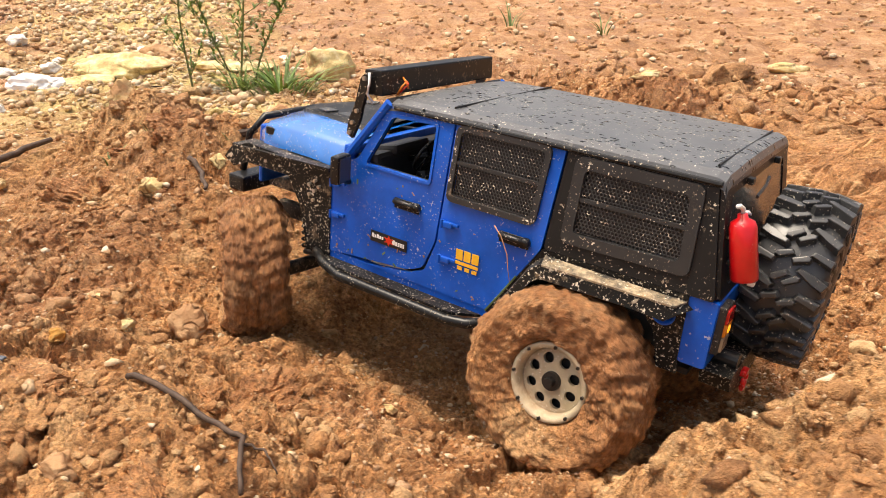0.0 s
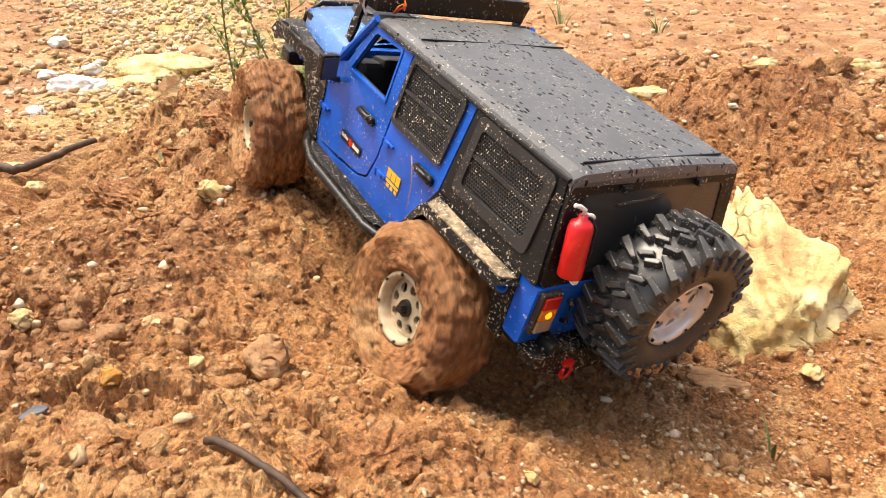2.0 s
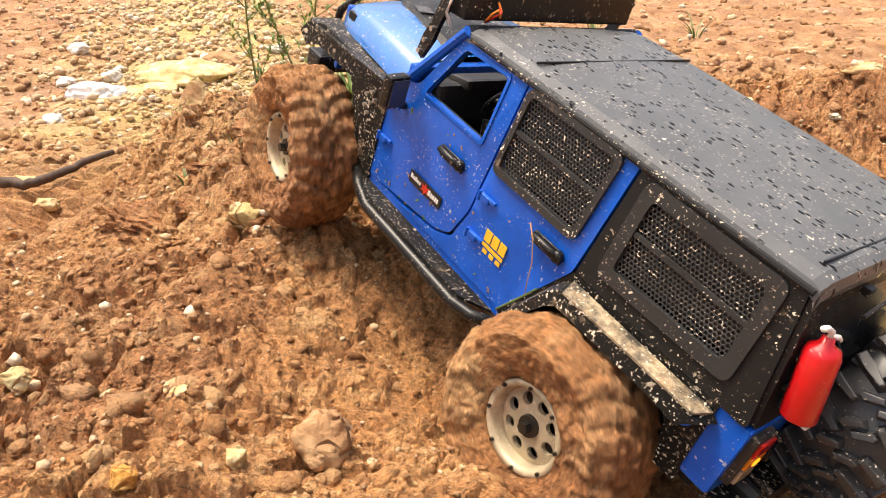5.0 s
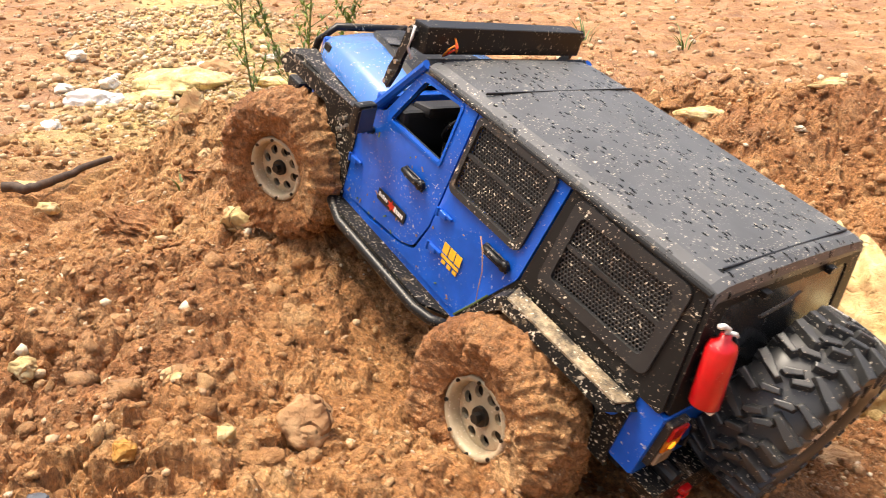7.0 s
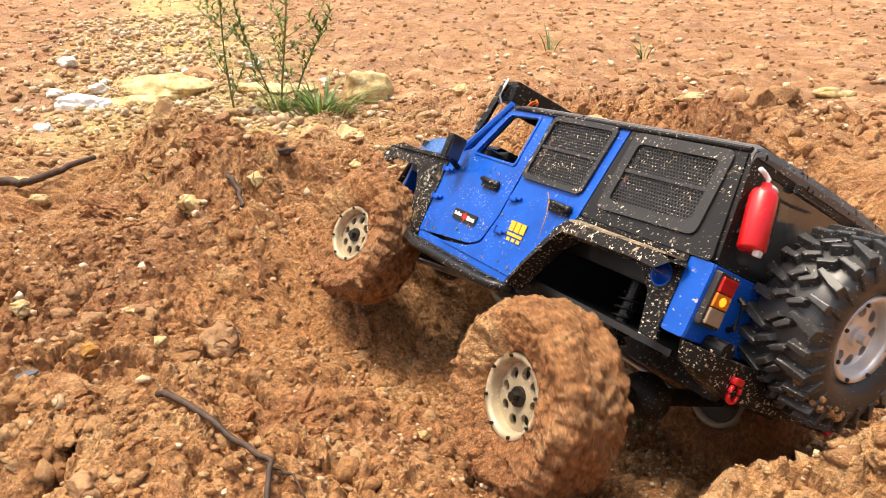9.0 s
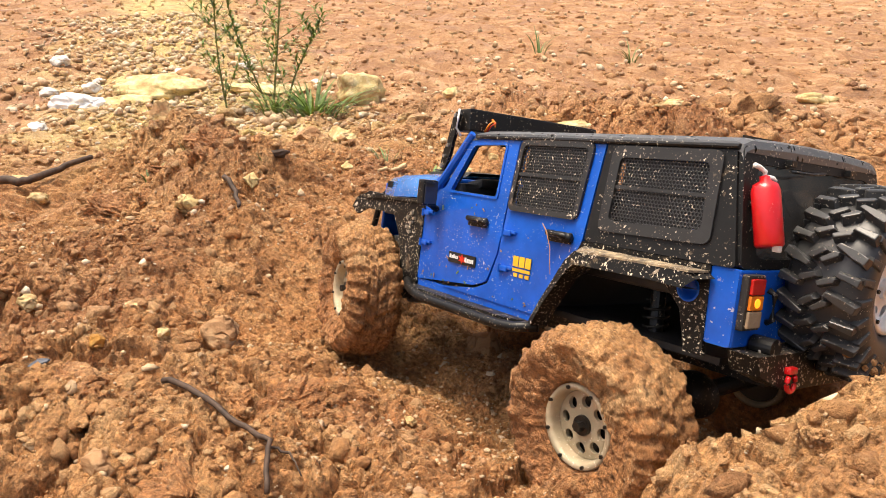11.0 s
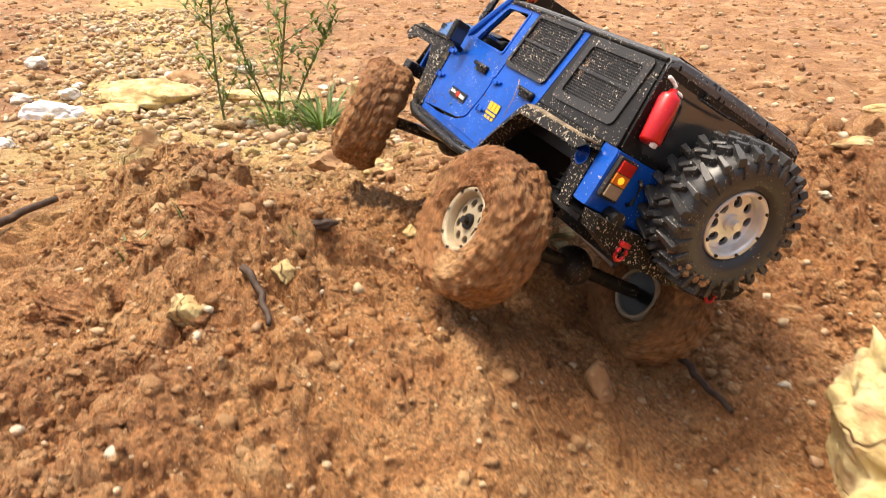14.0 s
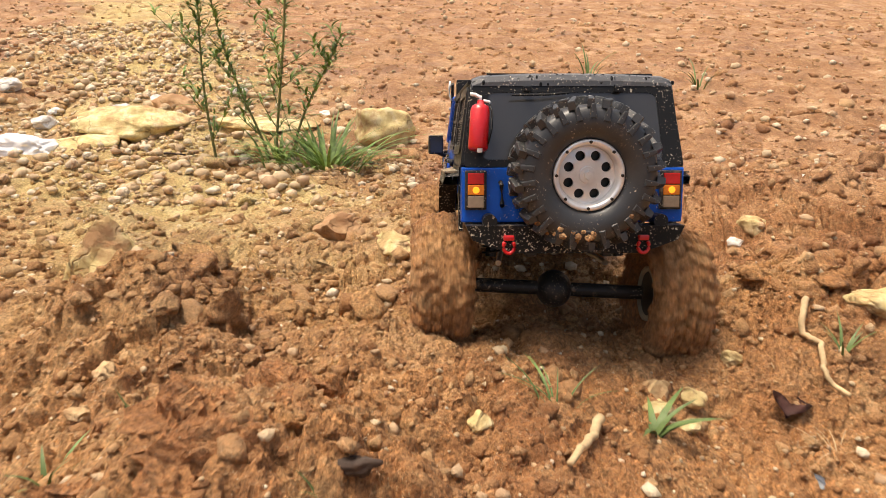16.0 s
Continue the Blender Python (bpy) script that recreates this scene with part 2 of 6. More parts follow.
RED = dirty("red_gloss_paint", (0.62, 0.008, 0.012), 0.28, mud=0.04, speck=0.4, coat=0.5)
RED_LENS = plain("red_lens", (0.55, 0.02, 0.015), 0.15)
AMBER = plain("lit_amber_bulb", (1.0, 0.34, 0.02), 0.2, glow=1.1)
CLEAR_LENS = plain("smoked_lens", (0.32, 0.24, 0.16), 0.2)
WHITE = plain("white_plastic", (0.8, 0.8, 0.78), 0.4, spread=0.05)
YELLOW = plain("yellow_print", (0.85, 0.48, 0.03), 0.5, spread=0.1)
ORANGE_WIRE = plain("orange_cable", (0.75, 0.22, 0.02), 0.5, spread=0.1)
BLACK_PRINT_AND_DARK = plain("black_print_and_cabin_dark", (0.012, 0.012, 0.012), 0.4)
RED_PRINT = plain("red_print", (0.6, 0.03, 0.01), 0.4)
TWIG = plain("dark_wet_bark", (0.06, 0.035, 0.022), 0.7, grain=120, spread=0.5)
STALK = plain("dry_brown_stalk", (0.33, 0.18, 0.09), 0.8, grain=120)
PALE_TWIG = plain("pale_dry_root", (0.55, 0.4, 0.22), 0.8, grain=120)
STEM = plain("green_brown_stem", (0.20, 0.20, 0.07), 0.6, grain=80, spread=0.4)
LEAF = plain("green_leaf", (0.18, 0.28, 0.060), 0.5, grain=40, spread=0.5)
DRY_LEAF = plain("dead_purple_brown_leaf", (0.12, 0.05, 0.04), 0.6, grain=60, spread=0.4)
GRASS = plain("grass_blades", (0.12, 0.18, 0.05), 0.55, grain=30, spread=0.5)
BAG = plain("white_plastic_bag", (0.82, 0.82, 0.82), 0.45, grain=30, spread=0.06)
SLATE = plain("blue_grey_chip", (0.09, 0.1, 0.12), 0.4, grain=60)


def glass():
    n = Nodes("tinted_rear_glass", 0.06, 0.0, (0.045, 0.044, 0.043), 0.9)
    n.set("Transmission Weight", 0.0)
    n.set("Roughness", n.ramp(n.noise(40, 5), [(0.35, 0.08), (0.7, 0.28)]))
    return n.mat


GLASS = glass()


# ---- ground ----
# mounds and hollows of the churned clay: x, y, height, reach in x, reach in y
NEAR_MOUNDS = [
    (-0.25, 0.7, 0.044, 0.12, 0.14),
    (-0.28, 0.46, 0.040, 0.14, 0.13),
    (-0.55, 0.62, 0.041, 0.2, 0.2),
    (-0.16, 0.37, 0.038, 0.1, 0.1),
    (-0.05, 0.62, -0.035, 0.11, 0.12),
    (0.1, 0.68, -0.026, 0.12, 0.13),
    (0.285, 0.385, 0.030, 0.12, 0.06),
    (0.22, 0.58, -0.008, 0.1, 0.12),
    (0.1, 0.45, -0.017, 0.12, 0.1),
    (0, 0.2, 0.045, 0.3, 0.15),
    (-0.11, 0.75, 0.040, 0.06, 0.09),
    (-0.27, 0.78, -0.018, 0.06, 0.06),
    (0.05, 0.73, -0.026, 0.07, 0.06),
    (0.18, 0.52, -0.026, 0.07, 0.07),
    (-0.105, 0.645, 0.024, 0.05, 0.045),
    (-0.265, 0.745, 0.012, 0.05, 0.05),
    (-0.18, 0.945, -0.027, 0.045, 0.06),
    (-0.205, 1.156, -0.022, 0.045, 0.07),
    (0.062, 0.900, -0.022, 0.055, 0.055),
    (0.055, 0.820, -0.016, 0.05, 0.07),
]
FAR_MOUNDS = [
    (-0.3, 0.92, 0.108, 0.14, 0.16),
    (-0.1, 0.92, 0.047, 0.11, 0.13),
    (-0.1, 1.12, 0.063, 0.13, 0.14),
    (-0.1, 1.42, 0.045, 0.16, 0.14),
    (-0.48, 1.16, 0.121, 0.14, 0.14),
    (-0.5, 0.92, 0.016, 0.12, 0.14),
    (-0.62, 1.05, -0.035, 0.14, 0.16),
    (0.3, 1.08, 0.128, 0.13, 0.13),
    (0.12, 1.2, 0.097, 0.12, 0.13),
    (0.34, 1.62, 0.077, 0.18, 0.16),
    (0.6, 0.9, 0.071, 0.25, 0.3),
    (-0.75, 1.35, 0.017, 0.2, 0.2),
    (0.05, 1.85, 0.100, 0.25, 0.2),
    (0.65, 1.6, 0.055, 0.25, 0.3),
    (0.12, 0.92, 0.030, 0.1, 0.1),
    (-0.22, 1.15, 0.034, 0.06, 0.09),
    (-0.05, 1.17, -0.016, 0.06, 0.08),
]
MOUNDS = NEAR_MOUNDS + FAR_MOUNDS


def softstep(v):
    v = np.clip(v, 0.0, 1.0)
    return v * v * (3 - 2 * v)


def lie(x, y):
    """Height of the ground without its clods."""
    x, y = np.asarray(x, float), np.asarray(y, float)
    z = -0.11 / (1 + np.exp(-np.clip((y - 1.75 - 0.6 * np.clip(x + 0.3, -0.5, 0.5)) / 0.22, -50, 50)))
    for cx, cy, h, rx, ry in MOUNDS:
        z = z + h * np.exp(-((x - cx) / rx) ** 2 - ((y - cy) / ry) ** 2)
    # a steep-sided heap right beside the eye
    heap = softstep((x - 0.078 + 0.25 * (y - 0.28)) / 0.045) * (1 - softstep((x - 0.45) / 0.2)) * (1 - softstep((y - 0.285) / 0.06)) * softstep((y + 0.05) / 0.2)
    z = z + heap * (0.076 + 0.52 * np.clip(x - 0.12, 0.0, 0.13))
    rise = 2.8 * (1 - np.exp(-np.maximum(y - 2.5, 0.0) / 2.8))
    z = z + 0.22 * rise * rise / (rise + 0.5)
    return z


def lattice(ix, iy, seed):
    h = (ix.astype(np.int64) * 374761393 + iy.astype(np.int64) * 668265263 + seed * 974634211) & 0xFFFFFFFF
    h = ((h ^ (h >> 13)) * 1274126177) & 0xFFFFFFFF
    return ((h ^ (h >> 16)) & 0xFFFF) / 65535.0


def ripple(x, y, seed):
    ix, iy = np.floor(x), np.floor(y)
    fx, fy = softstep(x - ix), softstep(y - iy)
    a, b = lattice(ix, iy, seed), lattice(ix + 1, iy, seed)
    c, d = lattice(ix, iy + 1, seed), lattice(ix + 1, iy + 1, seed)
    return (a + (b - a) * fx) * (1 - fy) + (c + (d - c) * fx) * fy - 0.5


def lumps(x, y, seed):
    """Rounded lumps of uneven size, 0 to 1 high, about one to a unit square."""
    out = np.zeros_like(x)
    ix, iy = np.floor(x), np.floor(y)
    for dx in (-1, 0, 1):
        for dy in (-1, 0, 1):
            jx, jy = ix + dx, iy + dy
            px, py = jx + lattice(jx, jy, seed), jy + lattice(jx, jy, seed + 7)
            r = 0.35 + 0.6 * lattice(jx, jy, seed + 13)
            keep = lattice(jx, jy, seed + 19)
            d2 = ((x - px) ** 2 + (y - py) ** 2) / (r * r)
            out = np.maximum(out, np.sqrt(np.maximum(0.0, 1 - d2)) * r * (0.25 + 0.75 * keep))
    return out


def shards(x, y, seed, crease=0.10):
    """Broken angular crumbs about one to a unit square: tilted plates parted by creases, near -0.5 to 0.6."""
    near1, near2, out = np.full_like(x, 9.0), np.full_like(x, 9.0), np.zeros_like(x)
    ix, iy = np.floor(x), np.floor(y)
    for dx in (-1, 0, 1):
        for dy in (-1, 0, 1):
            jx, jy = ix + dx, iy + dy
            u = lattice(jx, jy, seed)
            v = lattice(jx, jy, seed + 7)
            ox, oy = x - jx - u, y - jy - v
            d = ox * ox + oy * oy
            w = lattice(jx, jy, seed + 13)
            plate = 0.9 * (w - 0.5) + 1.3 * (u - 0.5) * oy - 1.3 * (v - 0.5) * ox
            first = d < near1
            near2 = np.where(first, near1, np.minimum(near2, d))
            out = np.where(first, plate, out)
            near1 = np.where(first, d, near1)
    gap = np.sqrt(near2) - np.sqrt(near1)
    return out - 0.6 * np.exp(-gap / crease) - 0.25 * near1 + 0.06


def packed(x, y):
    """1 where the wheels have pressed the clay flat, 0 in loose soil."""
    track = np.exp(-((x + 0.02 + 0.18 * (y - 0.6)) / 0.16) ** 2) * softstep((y - 0.3) / 0.15) * (1 - 0.55 * softstep((y - 0.80) / 0.15))
    face = np.exp(-((x + 0.17) / 0.10) ** 2 - ((y - 0.64) / 0.12) ** 2)
    return np.clip(0.50 * track + 0.45 * face, 0, 0.65)


def crags(x, y, seed):
    """Rounded swellings parted by sharp creases, 0 to 1."""
    return np.minimum(1.0, np.abs(ripple(x, y, seed)) * 3.2)


def clods(x, y):
    warp_x = x + 0.030 * ripple(x * 24, y * 24, 91) + 0.012 * ripple(x * 90, y * 90, 92)
    warp_y = y + 0.030 * ripple(x * 24, y * 24, 95) + 0.012 * ripple(x * 90, y * 90, 96)
    loose = 1 - packed(x, y)
    heap = np.exp(-((x - 0.48) / 0.30) ** 2 - ((y - 1.28) / 0.45) ** 2) + 0.6 * np.exp(-((x + 0.33) / 0.15) ** 2 - ((y - 1.0) / 0.16) ** 2) + 0.4 * np.exp(-((x + 0.33) / 0.2) ** 2 - ((y - 0.42) / 0.16) ** 2)
    patch = np.clip(0.20 + 1.6 * (ripple(x * 4.6, y * 4.6, 51) + 0.5), 0.25, 1.6) * (1 + 0.7 * heap)
    # small relief only where the sheet is fine enough to carry it
    away = np.maximum(np.maximum(np.abs(x + 0.07) - 0.45, y - 1.25), 0.25 - y)
    fine = 1 - softstep(away / 0.8)
    middle = 1 - softstep((away - 1.2) / 3.0)
    close = 1 - softstep((away - 0.15) / 1.0)
    broken = np.minimum(patch, 1.15)
    z = 0.026 * ripple(x * 8, y * 8, 3) + middle * 0.016 * ripple(x * 19, y * 19, 5) * (0.4 + 0.6 * loose)
    z = z + middle * loose * patch * 0.013 * (lumps(warp_x / 0.070, warp_y / 0.070, 21) - 0.32)
    z = z + close * loose * broken * (0.013 * (shards(warp_x / 0.056, warp_y / 0.056, 23) + 0.15) + 0.0070 * (shards(warp_x / 0.026, warp_y / 0.026, 31) + 0.15))
    z = z + close * (0.25 + 0.75 * loose * broken) * (0.0080 * (crags(warp_x * 24, warp_y * 24, 33) - 0.5) + (0.2 + 0.8 * fine) * 0.0055 * (crags(warp_x * 52, warp_y * 52, 35) - 0.5))
    z = z + fine * (0.30 + 0.70 * loose) * (0.0030 * (shards(warp_x / 0.0125, warp_y / 0.0125, 41) + 0.15) + 0.0026 * (crags(warp_x * 115, warp_y * 115, 37) - 0.5))
    z = z + fine * (0.40 + 0.60 * loose) * (0.0016 * (shards(x / 0.0066, y / 0.0066, 47) + 0.15) + 0.0018 * ripple(x * 160, y * 160, 71) + 0.0012 * ripple(x * 330, y * 330, 81))
    return z * (1 + 0.5 * softstep((y - 1.6) / 1.5)) - 0.004


def top(x, y):
    """Height of the ground with its clods."""
    return lie(x, y) + clods(np.asarray(x, float), np.asarray(y, float))


def graded(lo, hi, step, far_lo, far_hi, growth=1.06):
    mid = list(np.arange(lo, hi + step / 2, step))
    s, v, up = step, mid[-1], []
    while v < far_hi:
        s *= growth
        v += s
        up.append(v)
    s, v, down = step, mid[0], []
    while v > far_lo:
        s *= growth
        v -= s
        down.append(v)
    return np.array(down[::-1] + mid + up)


def grid_mesh(name, xs, ys, zs):
    nx, ny = len(xs), len(ys)
    gx, gy = np.meshgrid(xs, ys)
    co = np.stack([gx, gy, zs], -1).reshape(-1, 3).astype(np.float32)
    i = np.arange(nx * ny).reshape(ny, nx)
    quads = np.stack([i[:-1, :-1], i[:-1, 1:], i[1:, 1:], i[1:, :-1]], -1).reshape(-1, 4).astype(np.int32)
    me = bpy.data.meshes.new(name)
    me.vertices.add(len(co))
    me.vertices.foreach_set("co", co.ravel())
    me.loops.add(quads.size)
    me.loops.foreach_set("vertex_index", quads.ravel())
    me.polygons.add(len(quads))
    me.polygons.foreach_set("loop_start", np.arange(0, quads.size, 4, dtype=np.int32))
    me.polygons.foreach_set("use_smooth", np.zeros(len(quads), dtype=bool))
    me.update(calc_edges=True)
    return me


def build_ground():
    xs = graded(-0.46, 0.32, 0.0018, -60, 60, 1.040)
    near, far = graded(0.20, 0.80, 0.0018, -40, 0.79, 1.08), graded(0.80, 1.20, 0.0022, 0.79, 90, 1.025)
    ys = np.concatenate([near[near < 0.799], far[far >= 0.80]])
    gx, gy = np.meshgrid(xs, ys)
    me = grid_mesh("ground", xs, ys, top(gx, gy))
    me.materials.append(SOIL)
    return tagged(new("ground", me), "churned orange-brown clay soil with clods and ruts", "ground", kind="structure")


build_ground()


# ---- small builders ----
def link_mesh(name, bm, mat, smooth=False):
    bmesh.ops.recalc_face_normals(bm, faces=bm.faces)
    me = bpy.data.meshes.new(name)
    bm.to_mesh(me)
    bm.free()
    me.materials.append(mat)
    if smooth:
        me.polygons.foreach_set("use_smooth", [True] * len(me.polygons))
    return me


def part(name, bm, mat, parent, label="", smooth=False):
    ob = new(name, link_mesh(name, bm, mat, smooth))
    ob.parent = parent
    return tagged(ob, label)


def empty(name, parent=None):
    ob = new(name)
    ob.empty_display_size = 0.02
    ob.parent = parent
    return ob


def box(bm, c, s, turn=(0, 0, 0), bevel=0.0):
    m = pose(*c, *turn) @ Matrix.Diagonal((*s, 1))
    made = bmesh.ops.create_cube(bm, size=1, matrix=m)["verts"]
    if bevel:
        edges = list({e for v in made for e in v.link_edges})
        bmesh.ops.bevel(bm, geom=edges, offset=bevel, segments=2, affect="EDGES", profile=0.6)
    return bm


def rod(bm, a, b, r, r2=None, seg=12):
    a, b = Vector(a), Vector(b)
    m = Matrix.Translation((a + b) / 2) @ (b - a).to_track_quat("Z", "Y").to_matrix().to_4x4()
    bmesh.ops.create_cone(bm, cap_ends=True, segments=seg, radius1=r, radius2=r if r2 is None else r2, depth=(b - a).length, matrix=m)
    return bm


def tube(bm, path, r, seg=8, taper=1.0):
    path = [Vector(p) for p in path]
    rings = []
    for i, p in enumerate(path):
        d = (path[min(i + 1, len(path) - 1)] - path[max(i - 1, 0)]).normalized()
        q = d.to_track_quat("Z", "Y")
        rr = r * (1 + (taper - 1) * i / max(1, len(path) - 1))
        rings.append([bm.verts.new(p + q @ Vector((math.cos(2 * math.pi * k / seg) * rr, math.sin(2 * math.pi * k / seg) * rr, 0))) for k in range(seg)])
    for a, b in zip(rings, rings[1:]):
        for k in range(seg):
            bm.faces.new((a[k], a[(k + 1) % seg], b[(k + 1) % seg], b[k]))
    bm.faces.new(rings[0][::-1])
    bm.faces.new(rings[-1])
    return bm


def lathe(bm, profile, seg=48, closed=False, bend=None):
    """Turn (radius, y) pairs round the y axis."""
    rings = []
    for k in range(seg):
        a = 2 * math.pi * k / seg
        ring = []
        for j, (r, y) in enumerate(profile):
            rr, yy = bend(a, j, r, y) if bend else (r, y)
            ring.append(bm.verts.new((math.cos(a) * rr, yy, math.sin(a) * rr)))
        rings.append(ring)
    n = len(profile)
    for k in range(seg):
        a, b = rings[k], rings[(k + 1) % seg]
        for j in range(n if closed else n - 1):
            bm.faces.new((a[j], a[(j + 1) % n], b[(j + 1) % n], b[j]))
    return bm


def rounded(points, r, seg=4):
    """A polygon with its corners rounded."""
    out, n = [], len(points)
    for i in range(n):
        p, a, b = Vector(points[i]), Vector(points[i - 1]), Vector(points[(i + 1) % n])
        da, db = (a - p), (b - p)
        rr = min(r, da.length * 0.45, db.length * 0.45)
        s, e = p + da.normalized() * rr, p + db.normalized() * rr
        for k in range(seg + 1):
            t = k / seg
            out.append(tuple(s * (1 - t) ** 2 + p * 2 * t * (1 - t) + e * t * t))
    return out


def sheet(bm, outer, holes, thick, place):
    """A plate with holes: 2D outlines, laid out in space by place(u, v, depth)."""
    flat = bmesh.new()
    edges = []
    for loop in (outer, *holes):
        vs = [flat.verts.new((u, v, 0)) for u, v in loop]
        edges += [flat.edges.new((vs[i], vs[(i + 1) % len(vs)])) for i in range(len(vs))]
    bmesh.ops.triangle_fill(flat, use_beauty=True, use_dissolve=False, edges=edges)
    flat.verts.index_update()
    pts = [v.co.copy() for v in flat.verts]
    tris = [[v.index for v in f.verts] for f in flat.faces]
    flat.free()
    front = [bm.verts.new(place(p.x, p.y, 0.0)) for p in pts]
    back = [bm.verts.new(place(p.x, p.y, thick)) for p in pts]
    for t in tris:
        bm.faces.new([front[i] for i in t])
        bm.faces.new([back[i] for i in reversed(t)])
    i0 = 0
    for loop in (outer, *holes):
        n = len(loop)
        for i in range(n):
            a, b = i0 + i, i0 + (i + 1) % n
            bm.faces.new((front[a], front[b], back[b], back[a]))
        i0 += n
    return bm


# ---- the model car: x ahead, y to its left, z up, from the middle of the rear axle ----
BELT, ROOF_Z, SIDE, ROOF_SIDE = 0.0835, 0.150, 0.086, 0.0775


def side_y(z):
    return SIDE if z < BELT else SIDE + (ROOF_SIDE - SIDE) * (z - BELT) / (ROOF_Z - BELT)


def on_side(sgn, proud=0.0):
    return lambda u, v, d: (u, sgn * (side_y(v) + proud - d), v)


def honeycomb(bm, outline, cell, place, wall=0.22):
    """A perforated mesh inside a convex outline."""
    us, vs = [p[0] for p in outline], [p[1] for p in outline]
    n = len(outline)
    area = sum(outline[i][0] * outline[(i + 1) % n][1] - outline[(i + 1) % n][0] * outline[i][1] for i in range(n))
    sg = 1 if area > 0 else -1

    def inside(u, v):
        for i in range(n):
            (x0, y0), (x1, y1) = outline[i], outline[(i + 1) % n]
            if sg * ((x1 - x0) * (v - y0) - (y1 - y0) * (u - x0)) < 0:
                return False
        return True

    h, row, v = cell * math.sqrt(3) / 2, 0, min(vs)
    while v < max(vs):
        u = min(us) + (cell / 2 if row % 2 else 0)
        while u < max(us):
            if inside(u, v):
                ring = []
                for k in range(6):
                    a = math.pi / 6 + k * math.pi / 3
                    ro, ri = cell / math.sqrt(3), cell / math.sqrt(3) * (1 - wall)
                    ring.append((bm.verts.new(place(u + ro * math.cos(a), v + ro * math.sin(a), 0.0)),
                                 bm.verts.new(place(u + ri * math.cos(a), v + ri * math.sin(a), 0.0)),
                                 bm.verts.new(place(u + ri * math.cos(a), v + ri * math.sin(a), 0.0006))))
                for k in range(6):
                    a, b = ring[k], ring[(k + 1) % 6]
                    bm.faces.new((a[0], b[0], b[1], a[1]))
                    bm.faces.new((a[1], b[1], b[2], a[2]))
            u += cell
        v += h
        row += 1
    return bm


FRONT_DOOR = [(0.2135, 0.0265), (0.2135, 0.1000), (0.1890, 0.1050), (0.1655, 0.1475), (0.1095, 0.1490), (0.1125, 0.0640), (0.1220, 0.0400), (0.1360, 0.0345), (0.1800, 0.0300)]
FRONT_WINDOW = [(0.1805, 0.1040), (0.1610, 0.1410), (0.1235, 0.1425), (0.1235, 0.1035)]
REAR_DOOR = [(0.1080, 0.1490), (0.0275, 0.1490), (0.0315, 0.0820), (0.0660, 0.0265), (0.1780, 0.0265), (0.1350, 0.0325), (0.1200, 0.0390), (0.1110, 0.0640)]
REAR_WINDOW = [(0.1030, 0.1440), (0.0385, 0.1440), (0.0415, 0.0985), (0.1040, 0.0985)]
QUARTER = [(0.0255, 0.1490), (-0.0640, 0.1490), (-0.0780, 0.0835), (0.0295, 0.0835)]
QUARTER_WINDOW = [(0.0140, 0.1400), (-0.0530, 0.1400), (-0.0555, 0.0990), (0.0140, 0.0970)]


def window_frame(car, name, hole, sgn, width, label):
    cu, cv = sum(p[0] for p in hole) / 4, sum(p[1] for p in hole) / 4
    wide = [(u + math.copysign(width, u - cu), v + math.copysign(width, v - cv)) for u, v in hole]
    narrow = [(u - math.copysign(width * 0.3, u - cu), v - math.copysign(width * 0.3, v - cv)) for u, v in hole]
    bm = sheet(bmesh.new(), rounded(wide, 0.006, 4), [rounded(narrow, 0.004, 4)], 0.0030, on_side(sgn, 0.0022))
    frame_part = part(name, bm, FRAME, car, label)
    # black sheet added behind the mesh to stand in for the cabin's shade
    part("cabin_dark_sheet", sheet(bmesh.new(), rounded(narrow, 0.004, 4), [], 0.0006, on_side(sgn, -0.0045)), BLACK_PRINT_AND_DARK, frame_part)
    part("mesh_screen", honeycomb(bmesh.new(), narrow, 0.0024, on_side(sgn, 0.0004)), MESHWIRE, frame_part, "fine honeycomb wire mesh")
    v = cv + 0.001
    bar = [(min(p[0] for p in narrow), v - 0.0012), (max(p[0] for p in narrow), v - 0.0012), (max(p[0] for p in narrow), v + 0.0012), (min(p[0] for p in narrow), v + 0.0012)]
    part("crossbar", sheet(bmesh.new(), bar, [], 0.0016, on_side(sgn, 0.0016)), FRAME, frame_part)


def handle(door, x, z, sgn):
    bm = bmesh.new()
    y = sgn * (SIDE + 0.0035)
    tube(bm, [(x + 0.0105, y - sgn * 0.004, z + 0.001), (x + 0.009, y, z + 0.0015), (x - 0.004, y, z + 0.0012), (x - 0.0105, y - sgn * 0.003, z)], 0.0021, 8)
    rod(bm, (x - 0.0085, sgn * SIDE, z), (x - 0.0085, sgn * (SIDE + 0.0035), z), 0.0036, 0.0030, 14)
    box(bm, (x, sgn * (SIDE + 0.0006), z - 0.0005), (0.022, 0.0012, 0.0075), bevel=0.0005)
    part("handle", bm, PLASTIC, door, "black plastic door handle", True)


def hinge(door, x, z, sgn):
    bm = box(bmesh.new(), (x, sgn * (SIDE + 0.001), z), (0.009, 0.003, 0.0042), bevel=0.0008)
    box(bm, (x - 0.006, sgn * (SIDE + 0.0008), z + 0.0010), (0.006, 0.002, 0.0022), bevel=0.0005)
    rod(bm, (x + 0.0040, sgn * (SIDE + 0.0022), z - 0.003), (x + 0.0040, sgn * (SIDE + 0.0022), z + 0.003), 0.0012, seg=8)
    part("hinge", bm, BLUE, door)


